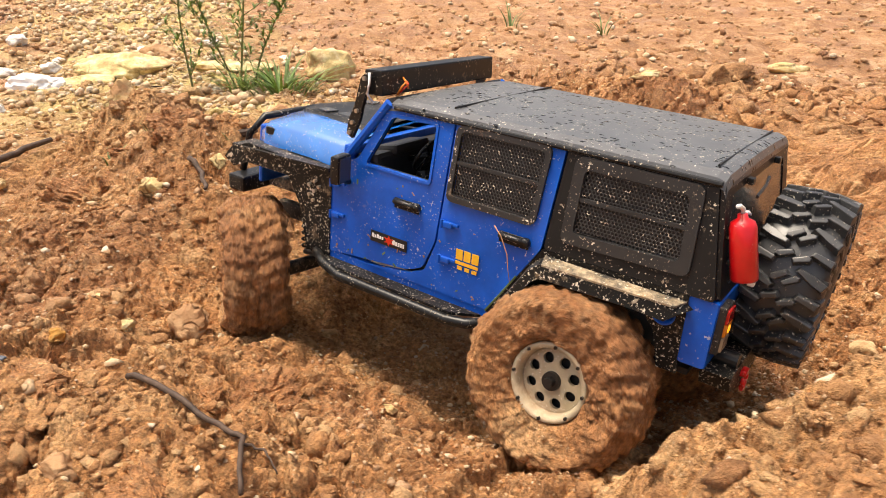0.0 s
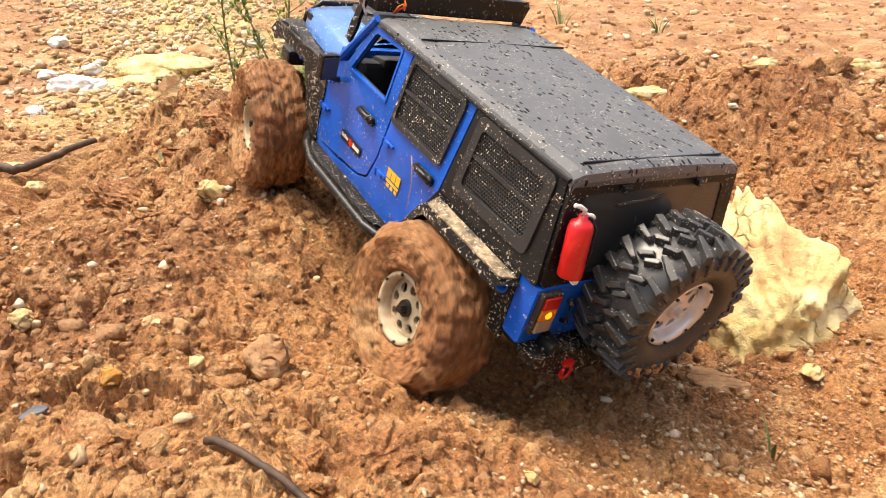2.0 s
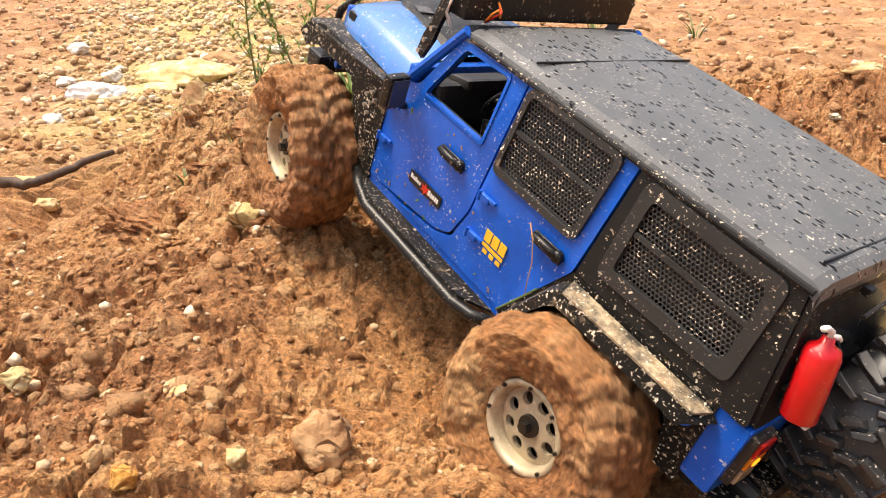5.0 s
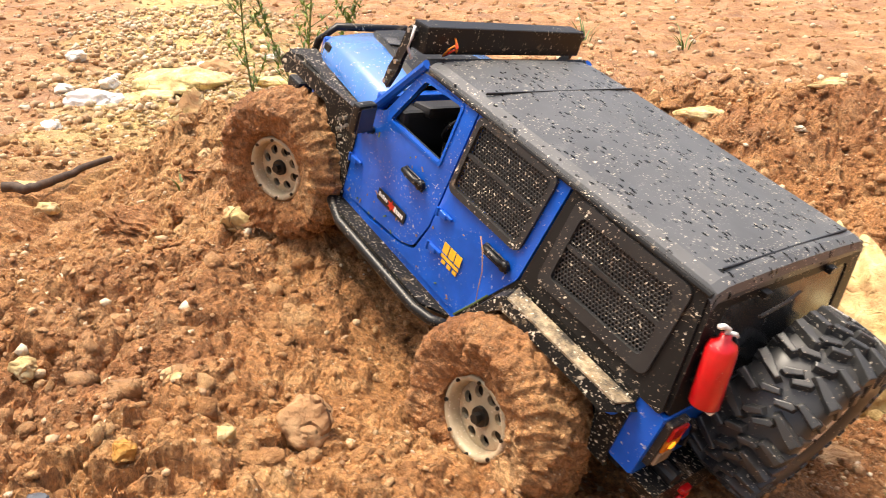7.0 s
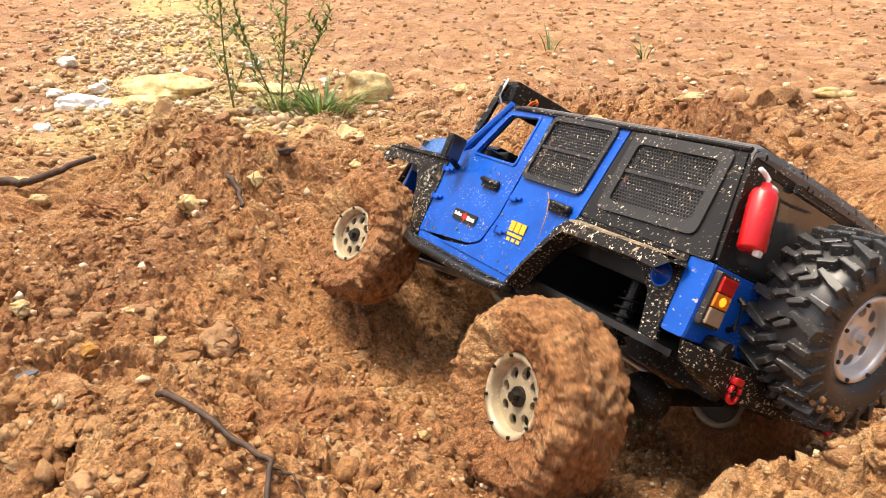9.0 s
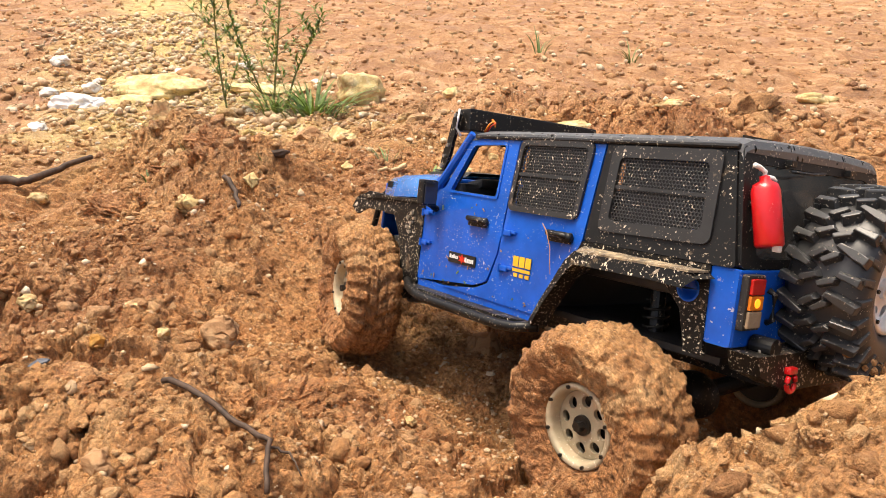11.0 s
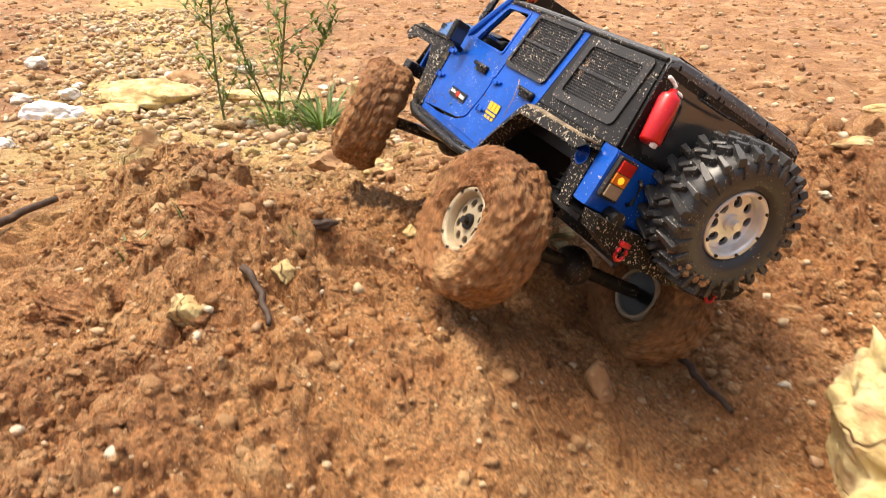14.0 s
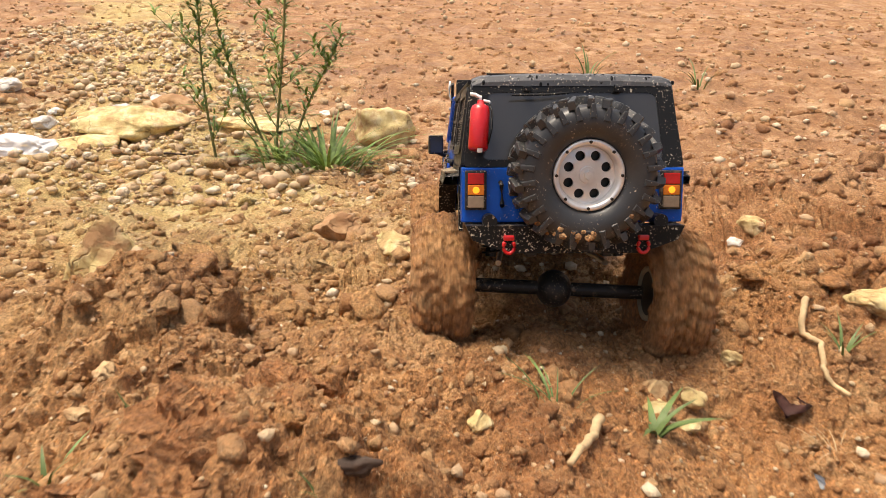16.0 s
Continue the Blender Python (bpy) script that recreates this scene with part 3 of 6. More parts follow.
def plate_bars(door, sgn):
    """Print on the doors: a black plate with pale bars and a red mark, and a yellow mark."""
    def print_patch(u0, u1, v0, v1, proud, mat, name):
        part(name, sheet(bmesh.new(), [(u0, v0), (u1, v0), (u1, v1), (u0, v1)], [], 0.0004, on_side(sgn, proud)), mat, door)
    print_patch(0.1365, 0.1705, 0.0475, 0.0560, 0.0006, BLACK_PRINT_AND_DARK, "decal")
    x = 0.1690
    for w in (0.0020, 0.0016, 0.0018, 0.0016, 0.0014):
        print_patch(x - w, x, 0.0510, 0.0540 if w > 0.0017 else 0.0532, 0.0009, WHITE, "print_bar")
        x -= w + 0.0006
    x = 0.1495
    for w in (0.0022, 0.0016, 0.0017, 0.0015, 0.0015):
        print_patch(x - w, x, 0.0500, 0.0530 if w < 0.002 else 0.0538, 0.0009, WHITE, "print_bar")
        x -= w + 0.0006
    bm = bmesh.new()
    star = [(0.1530 + (0.0052 if k % 2 else 0.0022) * math.cos(k * math.pi / 6), 0.0518 + (0.0042 if k % 2 else 0.0018) * math.sin(k * math.pi / 6)) for k in range(12)]
    sheet(bm, star, [], 0.0004, on_side(sgn, 0.0010))
    part("print_mark", bm, RED_PRINT, door, "red spiky print mark")


def yellow_print(door, sgn):
    def put(u0, u1, v0, v1):
        part("print_bar", sheet(bmesh.new(), [(u0, v0), (u1, v0), (u1, v1), (u0, v1)], [], 0.0004, on_side(sgn, 0.0006)), YELLOW, door)
    for u0, u1 in ((0.0885, 0.0940), (0.0820, 0.0875), (0.0755, 0.0810)):
        put(u0, u1, 0.0565, 0.0640)
    put(0.0755, 0.0940, 0.0530, 0.0552)
    for k in range(3):
        put(0.0762 + k * 0.0060, 0.0802 + k * 0.0060, 0.0492, 0.0518)


def build_body(car):
    for sgn in (1, -1):
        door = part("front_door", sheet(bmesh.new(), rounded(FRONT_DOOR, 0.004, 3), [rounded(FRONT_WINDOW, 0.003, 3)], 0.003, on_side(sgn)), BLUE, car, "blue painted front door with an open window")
        part("door_card", sheet(bmesh.new(), rounded(FRONT_DOOR, 0.004, 3), [rounded(FRONT_WINDOW, 0.003, 3)], 0.0012, on_side(sgn, -0.0034)), INSIDE, door, "dark inner door lining")
        handle(door, 0.1385, 0.0835, sgn)
        hinge(door, 0.2060, 0.0830, sgn)
        hinge(door, 0.2060, 0.0580, sgn)
        if sgn == 1:
            plate_bars(door, sgn)
        rim = [(0.1835, 0.1025), (0.1625, 0.1432), (0.1215, 0.1448), (0.1215, 0.1015)]
        part("window_seal", sheet(bmesh.new(), rounded(rim, 0.003, 3), [rounded(FRONT_WINDOW, 0.003, 3)], 0.0012, on_side(sgn, 0.0008)), BLUE, door)
        door = part("rear_door", sheet(bmesh.new(), rounded(REAR_DOOR, 0.003, 3), [rounded(REAR_WINDOW, 0.004, 3)], 0.003, on_side(sgn)), BLUE, car, "blue painted rear door with a mesh window")
        handle(door, 0.0510, 0.0835, sgn)
        hinge(door, 0.1030, 0.0790, sgn)
        hinge(door, 0.1030, 0.0530, sgn)
        if sgn == 1:
            yellow_print(door, sgn)
        window_frame(car, "rear_window_frame", REAR_WINDOW, sgn, 0.0030, "black framed mesh side window")
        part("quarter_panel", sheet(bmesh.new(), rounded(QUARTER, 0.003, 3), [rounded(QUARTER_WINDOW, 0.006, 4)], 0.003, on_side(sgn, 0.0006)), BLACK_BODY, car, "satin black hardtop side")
        window_frame(car, "quarter_window_frame", QUARTER_WINDOW, sgn, 0.0055, "black framed mesh quarter window")
        # rear corner armour with the fuel filler opening
        armour = [(0.0300, 0.0830), (-0.0640, 0.0830), (-0.0650, 0.0420), (-0.0660, 0.0330), (-0.0540, 0.0330), (-0.0480, 0.0560), (-0.0360, 0.0680), (0.0200, 0.0690), (0.0360, 0.0560), (0.0560, 0.0230), (0.0660, 0.0260)]
        filler = [(-0.0520 + 0.0072 * math.cos(k * math.pi / 8), 0.0680 + 0.0068 * math.sin(k * math.pi / 8)) for k in range(16)]
        panel = part("rear_armour", sheet(bmesh.new(), armour, [filler], 0.003, on_side(sgn, 0.0008)), ARMOUR, car, "black corner armour spattered with mud")
        corner = [(-0.0635, 0.0832), (-0.0805, 0.0832), (-0.0805, 0.0410), (-0.0645, 0.0410)]
        part("tub_corner", sheet(bmesh.new(), rounded(corner, 0.0025, 3), [], 0.004, on_side(sgn, -0.0004)), BLUE, car, "blue painted tub corner")
        bm = bmesh.new()
        lathe(bm, [(0.0074, 0.0), (0.0062, 0.0), (0.0062, -0.007), (0.0, -0.007)], 20)
        bmesh.ops.transform(bm, matrix=pose(-0.052, sgn * (SIDE + 0.0012), 0.068) @ Matrix.Diagonal((1, sgn, 1, 1)), verts=bm.verts)
        part("fuel_filler", bm, BLUE, panel, "recessed blue filler pocket", True)
        # rear wheel arch flare: a lip standing out of the side
        arch = [(0.0640, 0.0225), (0.0560, 0.0380), (0.0360, 0.0710), (0.0280, 0.0785), (-0.0620, 0.0800), (-0.0680, 0.0760)]
        inner = [(0.0560, 0.0225), (0.0480, 0.0380), (0.0300, 0.0640), (0.0240, 0.0690), (-0.0370, 0.0700), (-0.0560, 0.0690)]
        bm = bmesh.new()
        rows = []
        for (ou, ov), (iu, iv) in zip(arch, inner):
            rows.append([bm.verts.new((ou, sgn * (SIDE + 0.001), ov)), bm.verts.new((ou * 0.6 + iu * 0.4, sgn * (SIDE + 0.0115), ov * 0.75 + iv * 0.25 + 0.001)),
                         bm.verts.new((iu, sgn * (SIDE + 0.0135), iv)), bm.verts.new((iu, sgn * (SIDE - 0.002), iv - 0.001))])
        for a, b in zip(rows, rows[1:]):
            for j in range(3):
                bm.faces.new((a[j], a[j + 1], b[j + 1], b[j]))
        flare = part("rear_flare", bm, ARMOUR, car, "mud-caked rear wheel arch flare")
        bm = sheet(bmesh.new(), [(0.0270, 0.0), (-0.0640, 0.0), (-0.0600, 0.0100), (0.0240, 0.0100)], [], 0.0012, lambda u, v, d: (u, sgn * (SIDE + 0.002 + v), 0.0812 - v * 0.18 - d + 0.0016 * math.sin(u * 210)))
        part("dried_mud", bm, FLARE_TOP, flare, "pale dried mud on the flare")
        # front wing
        wing = [(0.2120, 0.0895), (0.2120, 0.0220), (0.2250, 0.0160), (0.2370, 0.0240), (0.2440, 0.0560), (0.2570, 0.0770), (0.3050, 0.0770), (0.3220, 0.0700), (0.3330, 0.0760), (0.3250, 0.0860), (0.3050, 0.0930)]
        part("front_wing", sheet(bmesh.new(), wing, [], 0.003, on_side(sgn, 0.0010)), ARMOUR, car, "black front wing armour spattered with mud")
        top_out = [(0.2120, 0.0), (0.3050, 0.0), (0.3280, 0.006), (0.3280, 0.0300), (0.2120, 0.0160)]
        part("wing_top", sheet(bmesh.new(), top_out, [], 0.003, lambda u, v, d: (u, sgn * (SIDE + 0.003 - v), 0.0935 - d - 0.10 * max(0.0, u - 0.27))), ARMOUR, car)
        for dx, dz in ((0, 0), (0.006, 0.004), (0.0, 0.008), (0.006, -0.004), (-0.004, 0.004), (0.002, -0.008)):
            part("bolt", rod(bmesh.new(), (0.2270 + dx, sgn * SIDE, 0.072 + dz), (0.2270 + dx, sgn * (SIDE + 0.003), 0.072 + dz), 0.0014, seg=8), STEEL, car, "bright bolt head")
        # rock slider
        bm = tube(bmesh.new(), [(0.0600, sgn * 0.088, 0.0200), (0.0750, sgn * 0.096, 0.0165), (0.0900, sgn * 0.099, 0.0155), (0.1900, sgn * 0.099, 0.0155), (0.2120, sgn * 0.094, 0.0190), (0.2260, sgn * 0.086, 0.0220)], 0.0038, 10)
        slider = part("rock_slider", bm, PLASTIC, car, "muddy black tubular rock slider", True)
        step = [(0.0700, 0.0), (0.2180, 0.0), (0.2080, 0.0120), (0.0880, 0.0120)]
        part("step_plate", sheet(bmesh.new(), step, [], 0.002, lambda u, v, d: (u, sgn * (SIDE - 0.001 + v), 0.0210 - d)), ARMOUR, slider)
        for x in (0.095, 0.140, 0.190):
            part("bracket", box(bmesh.new(), (x, sgn * 0.080, 0.0155), (0.005, 0.034, 0.005), bevel=0.001), PLASTIC, slider)
        # rocker below the doors
        part("rocker", box(bmesh.new(), (0.139, sgn * 0.0825, 0.0235), (0.148, 0.005, 0.0070), bevel=0.001), BLUE, car)
        # mirror
        bm = box(bmesh.new(), (0.1915, sgn * 0.0985, 0.1000), (0.0075, 0.0165, 0.0210), (0, 0, sgn * 8), 0.0020)
        mirror = part("wing_mirror", bm, PLASTIC, car, "black door mirror")
        part("mirror_glass", box(bmesh.new(), (0.1873, sgn * 0.0980, 0.1000), (0.0006, 0.0135, 0.0175), (0, 0, sgn * 8), 0.0002), GLASS, mirror)
        part("mirror_arm", rod(bmesh.new(), (0.1960, sgn * 0.0850, 0.0870), (0.1925, sgn * 0.0960, 0.0910), 0.0028, 0.0022), PLASTIC, mirror)
        # windscreen pillar
        part("pillar", tube(bmesh.new(), [(0.2000, sgn * 0.0830, 0.1040), (0.1660, sgn * 0.0775, 0.1500)], 0.0035, 8), BLUE, car)
        # light bar bracket
        bm = sheet(bmesh.new(), [(0.1965, 0.1190), (0.2020, 0.1215), (0.2000, 0.1330), (0.1950, 0.1440), (0.1900, 0.1640), (0.1860, 0.1680), (0.1815, 0.1650), (0.1880, 0.1430), (0.1900, 0.1330)], [], 0.003, lambda u, v, d: (u, sgn * (0.0815 - d), v))
        br = part("bar_bracket", bm, PLASTIC, car, "black steel light bar bracket")
        for x, z in ((0.1985, 0.1230), (0.1960, 0.1310), (0.1920, 0.1400), (0.1860, 0.1640)):
            part("bolt", rod(bmesh.new(), (x, sgn * 0.081, z), (x, sgn * 0.0835, z), 0.0016, seg=8), STEEL, br)
        # tail lamp on the tub corner
        bm = box(bmesh.new(), (-0.0820, sgn * 0.0750, 0.0660), (0.0060, 0.0165, 0.0300), bevel=0.0012)
        lamp = part("tail_lamp", bm, CHASSIS, car, "tail lamp with red, amber and clear lenses")
        part("red_lens", box(bmesh.new(), (-0.0855, sgn * 0.0750, 0.0748), (0.0022, 0.0125, 0.0085), bevel=0.0007), RED_LENS, lamp, "red lens")
        part("amber_lens", box(bmesh.new(), (-0.0855, sgn * 0.0750, 0.0662), (0.0022, 0.0125, 0.0078), bevel=0.0007), AMBER_LENS, lamp, "amber lens")
        part("amber_bulb", rod(bmesh.new(), (-0.0860, sgn * 0.0750, 0.0662), (-0.0870, sgn * 0.0750, 0.0662), 0.0030, 0.0024, 14), AMBER, lamp, "glowing amber bulb")
        part("clear_lens", box(bmesh.new(), (-0.0855, sgn * 0.0750, 0.0572), (0.0022, 0.0125, 0.0090), bevel=0.0007), CLEAR_LENS, lamp, "smoked clear lens")
        # recovery shackle
        bm = tube(bmesh.new(), [(-0.0985, sgn * 0.0510 + 0.0042 * math.cos(a), 0.0245 + 0.0050 * math.sin(a)) for a in [math.pi * (0.75 + 1.5 * k / 14) for k in range(15)]], 0.0014, 8)
        box(bm, (-0.0975, sgn * 0.0510, 0.0310), (0.0040, 0.0080, 0.0040), bevel=0.0008)
        part("shackle", bm, RED, car, "small red recovery shackle", True)

    # dry stalk and plant scraps caught on the doors
    part("dry_stalk", tube(bmesh.new(), [(0.0640, 0.0910, 0.0905), (0.0570, 0.0935, 0.0860), (0.0500, 0.0955, 0.0760), (0.0470, 0.0970, 0.0660), (0.0440, 0.0985, 0.0590)], 0.00045, 6, 0.6), STALK, car, "thin dry stalk caught on the handle", True)
    rnd = random.Random(5)
    for k in range(26):
        x, z = rnd.uniform(0.07, 0.21), rnd.choice((rnd.uniform(0.028, 0.045), rnd.uniform(0.03, 0.10)))
        bm = box(bmesh.new(), (0, 0, 0), (rnd.uniform(0.001, 0.004), 0.0005, rnd.uniform(0.0007, 0.0014)), bevel=0.0002)
        bmesh.ops.transform(bm, matrix=pose(x, side_y(z) + 0.0005, z, 0, rnd.uniform(0, 180), 0), verts=bm.verts)
        part("plant_scrap", bm, STALK if k % 4 else GRASS, car)
    part("grass_strand", tube(bmesh.new(), [(0.0655, 0.0880, 0.0275), (0.0560, 0.0890, 0.0420), (0.0450, 0.0890, 0.0600)], 0.0007, 5), GRASS, car, "green grass strand stuck on the arch")
    # roof with rounded edges and pressed seams
    bm = bmesh.new()
    prof = [(-ROOF_SIDE - 0.001, 0.1465), (-ROOF_SIDE + 0.0005, 0.1510), (-0.0700, 0.1535), (-0.035, 0.1550), (0, 0.1554), (0.035, 0.1550), (0.0700, 0.1535), (ROOF_SIDE - 0.0005, 0.1510), (ROOF_SIDE + 0.001, 0.1465)]
    rows = []
    for x, drop in ((-0.0690, 0.0060), (-0.0670, 0.0018), (-0.0620, 0.0002), (-0.02, 0), (0.03, 0), (0.0700, 0), (0.1150, 0), (0.1550, 0.0005), (0.1660, 0.0020), (0.1690, 0.0060)):
        rows.append([bm.verts.new((x, y, z - drop)) for y, z in prof])
    for a, b in zip(rows, rows[1:]):
        for j in range(len(prof) - 1):
            bm.faces.new((a[j], a[j + 1], b[j + 1], b[j]))
    low = [[bm.verts.new((v.co.x, v.co.y * 0.97, 0.1450)) for v in r] for r in (rows[0], rows[-1])]
    bm.faces.new([*rows[0], *low[0][::-1]])
    bm.faces.new([*rows[-1], *low[1][::-1]])
    roof = part("roof", bm, ROOF_SHEEN, car, "wet black hardtop roof, greyed for sky sheen, beaded with water")
    part("roof_seam", box(bmesh.new(), (0.1160, 0, 0.1548), (0.0008, 0.140, 0.0014)), BLACK_PRINT_AND_DARK, roof)
    part("roof_seam", box(bmesh.new(), (-0.0585, 0, 0.1546), (0.0008, 0.130, 0.0014)), BLACK_PRINT_AND_DARK, roof)
    for sgn in (1, -1):
        part("drip_rail", tube(bmesh.new(), [(-0.066, sgn * 0.0787, 0.1478), (0.160, sgn * 0.0787, 0.1478)], 0.0017, 8), BLACK_BODY, roof)

    # rear of the hardtop: frame and dark tailgate glass
    def on_back(u, v, d):
        return (-0.0675 - 0.0125 * (ROOF_Z - v) / (ROOF_Z - BELT) + d, u, v)
    outer = [(-0.0840, BELT), (0.0840, BELT), (0.0775, 0.1490), (-0.0775, 0.1490)]
    hole = [(-0.0700, 0.0890), (0.0700, 0.0890), (0.0650, 0.1400), (-0.0650, 0.1400)]
    back = part("hardtop_back", sheet(bmesh.new(), rounded(outer, 0.004, 3), [rounded(hole, 0.006, 4)], 0.003, on_back), BLACK_BODY, car, "black hardtop rear with glass hatch")
    part("hatch_glass", sheet(bmesh.new(), rounded(hole, 0.006, 4), [], 0.0012, lambda u, v, d: (on_back(u, v, d)[0] + 0.0008, u, v)), GLASS, back, "dark smeared hatch glass")
    for y in (-0.035, 0.035):
        part("hatch_hinge", box(bmesh.new(), (-0.0715, y, 0.1425), (0.004, 0.006, 0.004), bevel=0.0006), PLASTIC, back)
    part("wiper", tube(bmesh.new(), [(-0.0755, 0.004, 0.1395), (-0.0775, 0.020, 0.1380), (-0.0790, 0.048, 0.1375)], 0.0010, 6), PLASTIC, back)
    # tub back
    gate = part("tailgate", box(bmesh.new(), (-0.0790, 0, 0.0620), (0.0040, 0.1700, 0.0420), bevel=0.0012), BLUE, car, "blue tailgate")
    part("gate_handle", tube(bmesh.new(), [(-0.0815, 0.0560, 0.0720), (-0.0850, 0.0555, 0.0700), (-0.0850, 0.0550, 0.0560), (-0.0815, 0.0545, 0.0540)], 0.0018, 8), PLASTIC, gate)
    part("spare_carrier", box(bmesh.new(), (-0.0850, -0.002, 0.0800), (0.0120, 0.030, 0.030), bevel=0.002), PLASTIC, gate)
    # rear bumper
    bm = sheet(bmesh.new(), [(0.0830, 0.0400), (-0.0830, 0.0400), (-0.0780, 0.0290), (-0.0500, 0.0190), (0.0500, 0.0190), (0.0780, 0.0290)], [], 0.018, lambda u, v, d: (-0.0960 + d, u, v))
    bumper = part("rear_bumper", bm, ARMOUR, car, "muddy black plate bumper")
    for y in (-0.0650, 0.0650):
        part("bumper_lamp", rod(bmesh.new(), (-0.0950, y, 0.0430), (-0.0820, y, 0.0430), 0.0055, seg=16), PLASTIC, bumper)

    # bonnet: blue with a black vented centre
    bm = bmesh.new()
    rows = []
    for x, w, z in ((0.2020, 0.0800, 0.1130), (0.2400, 0.0760, 0.1135), (0.2800, 0.0690, 0.1110), (0.3080, 0.0630, 0.1070), (0.3170, 0.0600, 0.1010), (0.3180, 0.0600, 0.0900)):
        rows.append([bm.verts.new((x, y * w, z + dz)) for y, dz in ((-1.04, -0.020), (-1, -0.004), (-0.93, 0.0), (-0.5, 0.0035), (0, 0.0048), (0.5, 0.0035), (0.93, 0.0), (1, -0.004), (1.04, -0.020))])
    for a, b in zip(rows, rows[1:]):
        for j in range(8):
            bm.faces.new((a[j], a[j + 1], b[j + 1], b[j]))
    bonnet = part("bonnet", bm, BONNET_GLARE, car, "blue bonnet brightened for sky glare, spattered with mud", True)
    bm = bmesh.new()
    rows = []
    for x, w, z in ((0.2060, 0.0500, 0.1180), (0.2450, 0.0420, 0.1184), (0.2860, 0.0320, 0.1158), (0.3050, 0.0240, 0.1128)):
        rows.append([bm.verts.new((x, y * w, z + dz)) for y, dz in ((-1, -0.0025), (-0.9, 0.0012), (0, 0.0024), (0.9, 0.0012), (1, -0.0025))])
    for a, b in zip(rows, rows[1:]):
        for j in range(4):
            bm.faces.new((a[j], a[j + 1], b[j + 1], b[j]))
    scoop = part("bonnet_panel", bm, BLACK_BODY, bonnet, "matt black vented bonnet panel")
    for sgn in (1, -1):
        for x in (0.250, 0.272):
            part("vent", box(bmesh.new(), (x, sgn * 0.0270, 0.1192), (0.015, 0.011, 0.0012), (0, 2, -sgn * 12), 0.0006), MESHWIRE, scoop)
        part("bonnet_catch", box(bmesh.new(), (0.300, sgn * 0.0650, 0.1010), (0.010, 0.003, 0.006), bevel=0.0008), PLASTIC, bonnet)
    # scuttle and windscreen frame
    part("scuttle", box(bmesh.new(), (0.1990, 0, 0.1080), (0.0080, 0.1660, 0.0110), bevel=0.002), BLUE, car)
    part("windscreen_header", box(bmesh.new(), (0.1680, 0, 0.1475), (0.0080, 0.1520, 0.0070), (0, -30, 0), 0.0012), PLASTIC, car)
    # grille, lamps, front bumper, stinger hoop
    grille = part("grille", box(bmesh.new(), (0.3200, 0, 0.0760), (0.0050, 0.1180, 0.0520), (0, -4, 0), 0.0020), BLUE, car)
    for k in range(7):
        part("slot", box(bmesh.new(), (0.3228, (k - 3) * 0.0092, 0.0800), (0.0020, 0.0052, 0.0320), bevel=0.0006), BLACK_PRINT_AND_DARK, grille)
    for sgn in (1, -1):
        part("headlamp", rod(bmesh.new(), (0.3200, sgn * 0.0460, 0.0820), (0.3260, sgn * 0.0460, 0.0820), 0.0110, 0.0100, 20), CLEAR_LENS, grille)
    bm = box(bmesh.new(), (0.3520, 0, 0.0420), (0.0200, 0.1220, 0.0150), bevel=0.003)
    front = part("front_bumper", bm, PLASTIC, car, "black steel front bumper")
    part("stinger", tube(bmesh.new(), [(0.3600, -0.045, 0.050), (0.3520, -0.043, 0.085), (0.3400, -0.036, 0.1020), (0.3400, 0.036, 0.1020), (0.3520, 0.043, 0.085), (0.3600, 0.045, 0.050)], 0.0032, 10), PLASTIC, front, smooth=True)
    part("crossmember", box(bmesh.new(), (0.3300, 0, 0.0420), (0.0500, 0.060, 0.0120), bevel=0.002), CHASSIS, front)
    # light bar
    bar = part("light_bar", box(bmesh.new(), (0.1830, 0.002, 0.1610), (0.0160, 0.1480, 0.0180), (0, 4, 0), 0.0014), PLASTIC, car, "long black LED light bar above the windscreen")
    for k in range(12):
        part("led", box(bmesh.new(), (0.1912, 0.002 + (k - 5.5) * 0.0119, 0.1605), (0.0012, 0.0096, 0.0115), (0, 6, 0), 0.0004), CLEAR_LENS, bar)
    part("cable", tube(bmesh.new(), [(0.1720, 0.0620, 0.1530), (0.1690, 0.0610, 0.1590), (0.1680, 0.0580, 0.1620), (0.1670, 0.0560, 0.1580), (0.1690, 0.0545, 0.1610), (0.1745, 0.0535, 0.1640)], 0.0008, 6), ORANGE_WIRE, bar, "orange cable", True)
    part("cable", tube(bmesh.new(), [(0.1725, 0.0600, 0.1530), (0.1680, 0.0595, 0.1580), (0.1670, 0.0560, 0.1605), (0.1740, 0.0530, 0.1630)], 0.0008, 6), RED_PRINT, bar, "red cable", True)
    part("white_lead", tube(bmesh.new(), [(0.1810, 0.0830, 0.1690), (0.1800, 0.0840, 0.1620), (0.1820, 0.0835, 0.1540), (0.1780, 0.0815, 0.1480)], 0.0010, 6), WHITE, bar, "thin white lead", True)
    # fire extinguisher strapped to the rear corner
    bm = bmesh.new()
    lathe(bm, [(0.0, 0.0), (0.0066, 0.0), (0.0075, 0.0012), (0.0075, 0.030), (0.0064, 0.0335), (0.0030, 0.0355), (0.0026, 0.0380), (0.0, 0.0380)], 24)
    lift = Matrix.Translation((-0.0880, 0.0740, 0.0965)) @ (Vector((0.0110, -0.0030, 0.0400))).to_track_quat("Y", "Z").to_matrix().to_4x4()
    bmesh.ops.transform(bm, matrix=lift, verts=bm.verts)
    ext = part("fire_extinguisher", bm, RED, car, "small red fire extinguisher strapped to the rear corner", True)
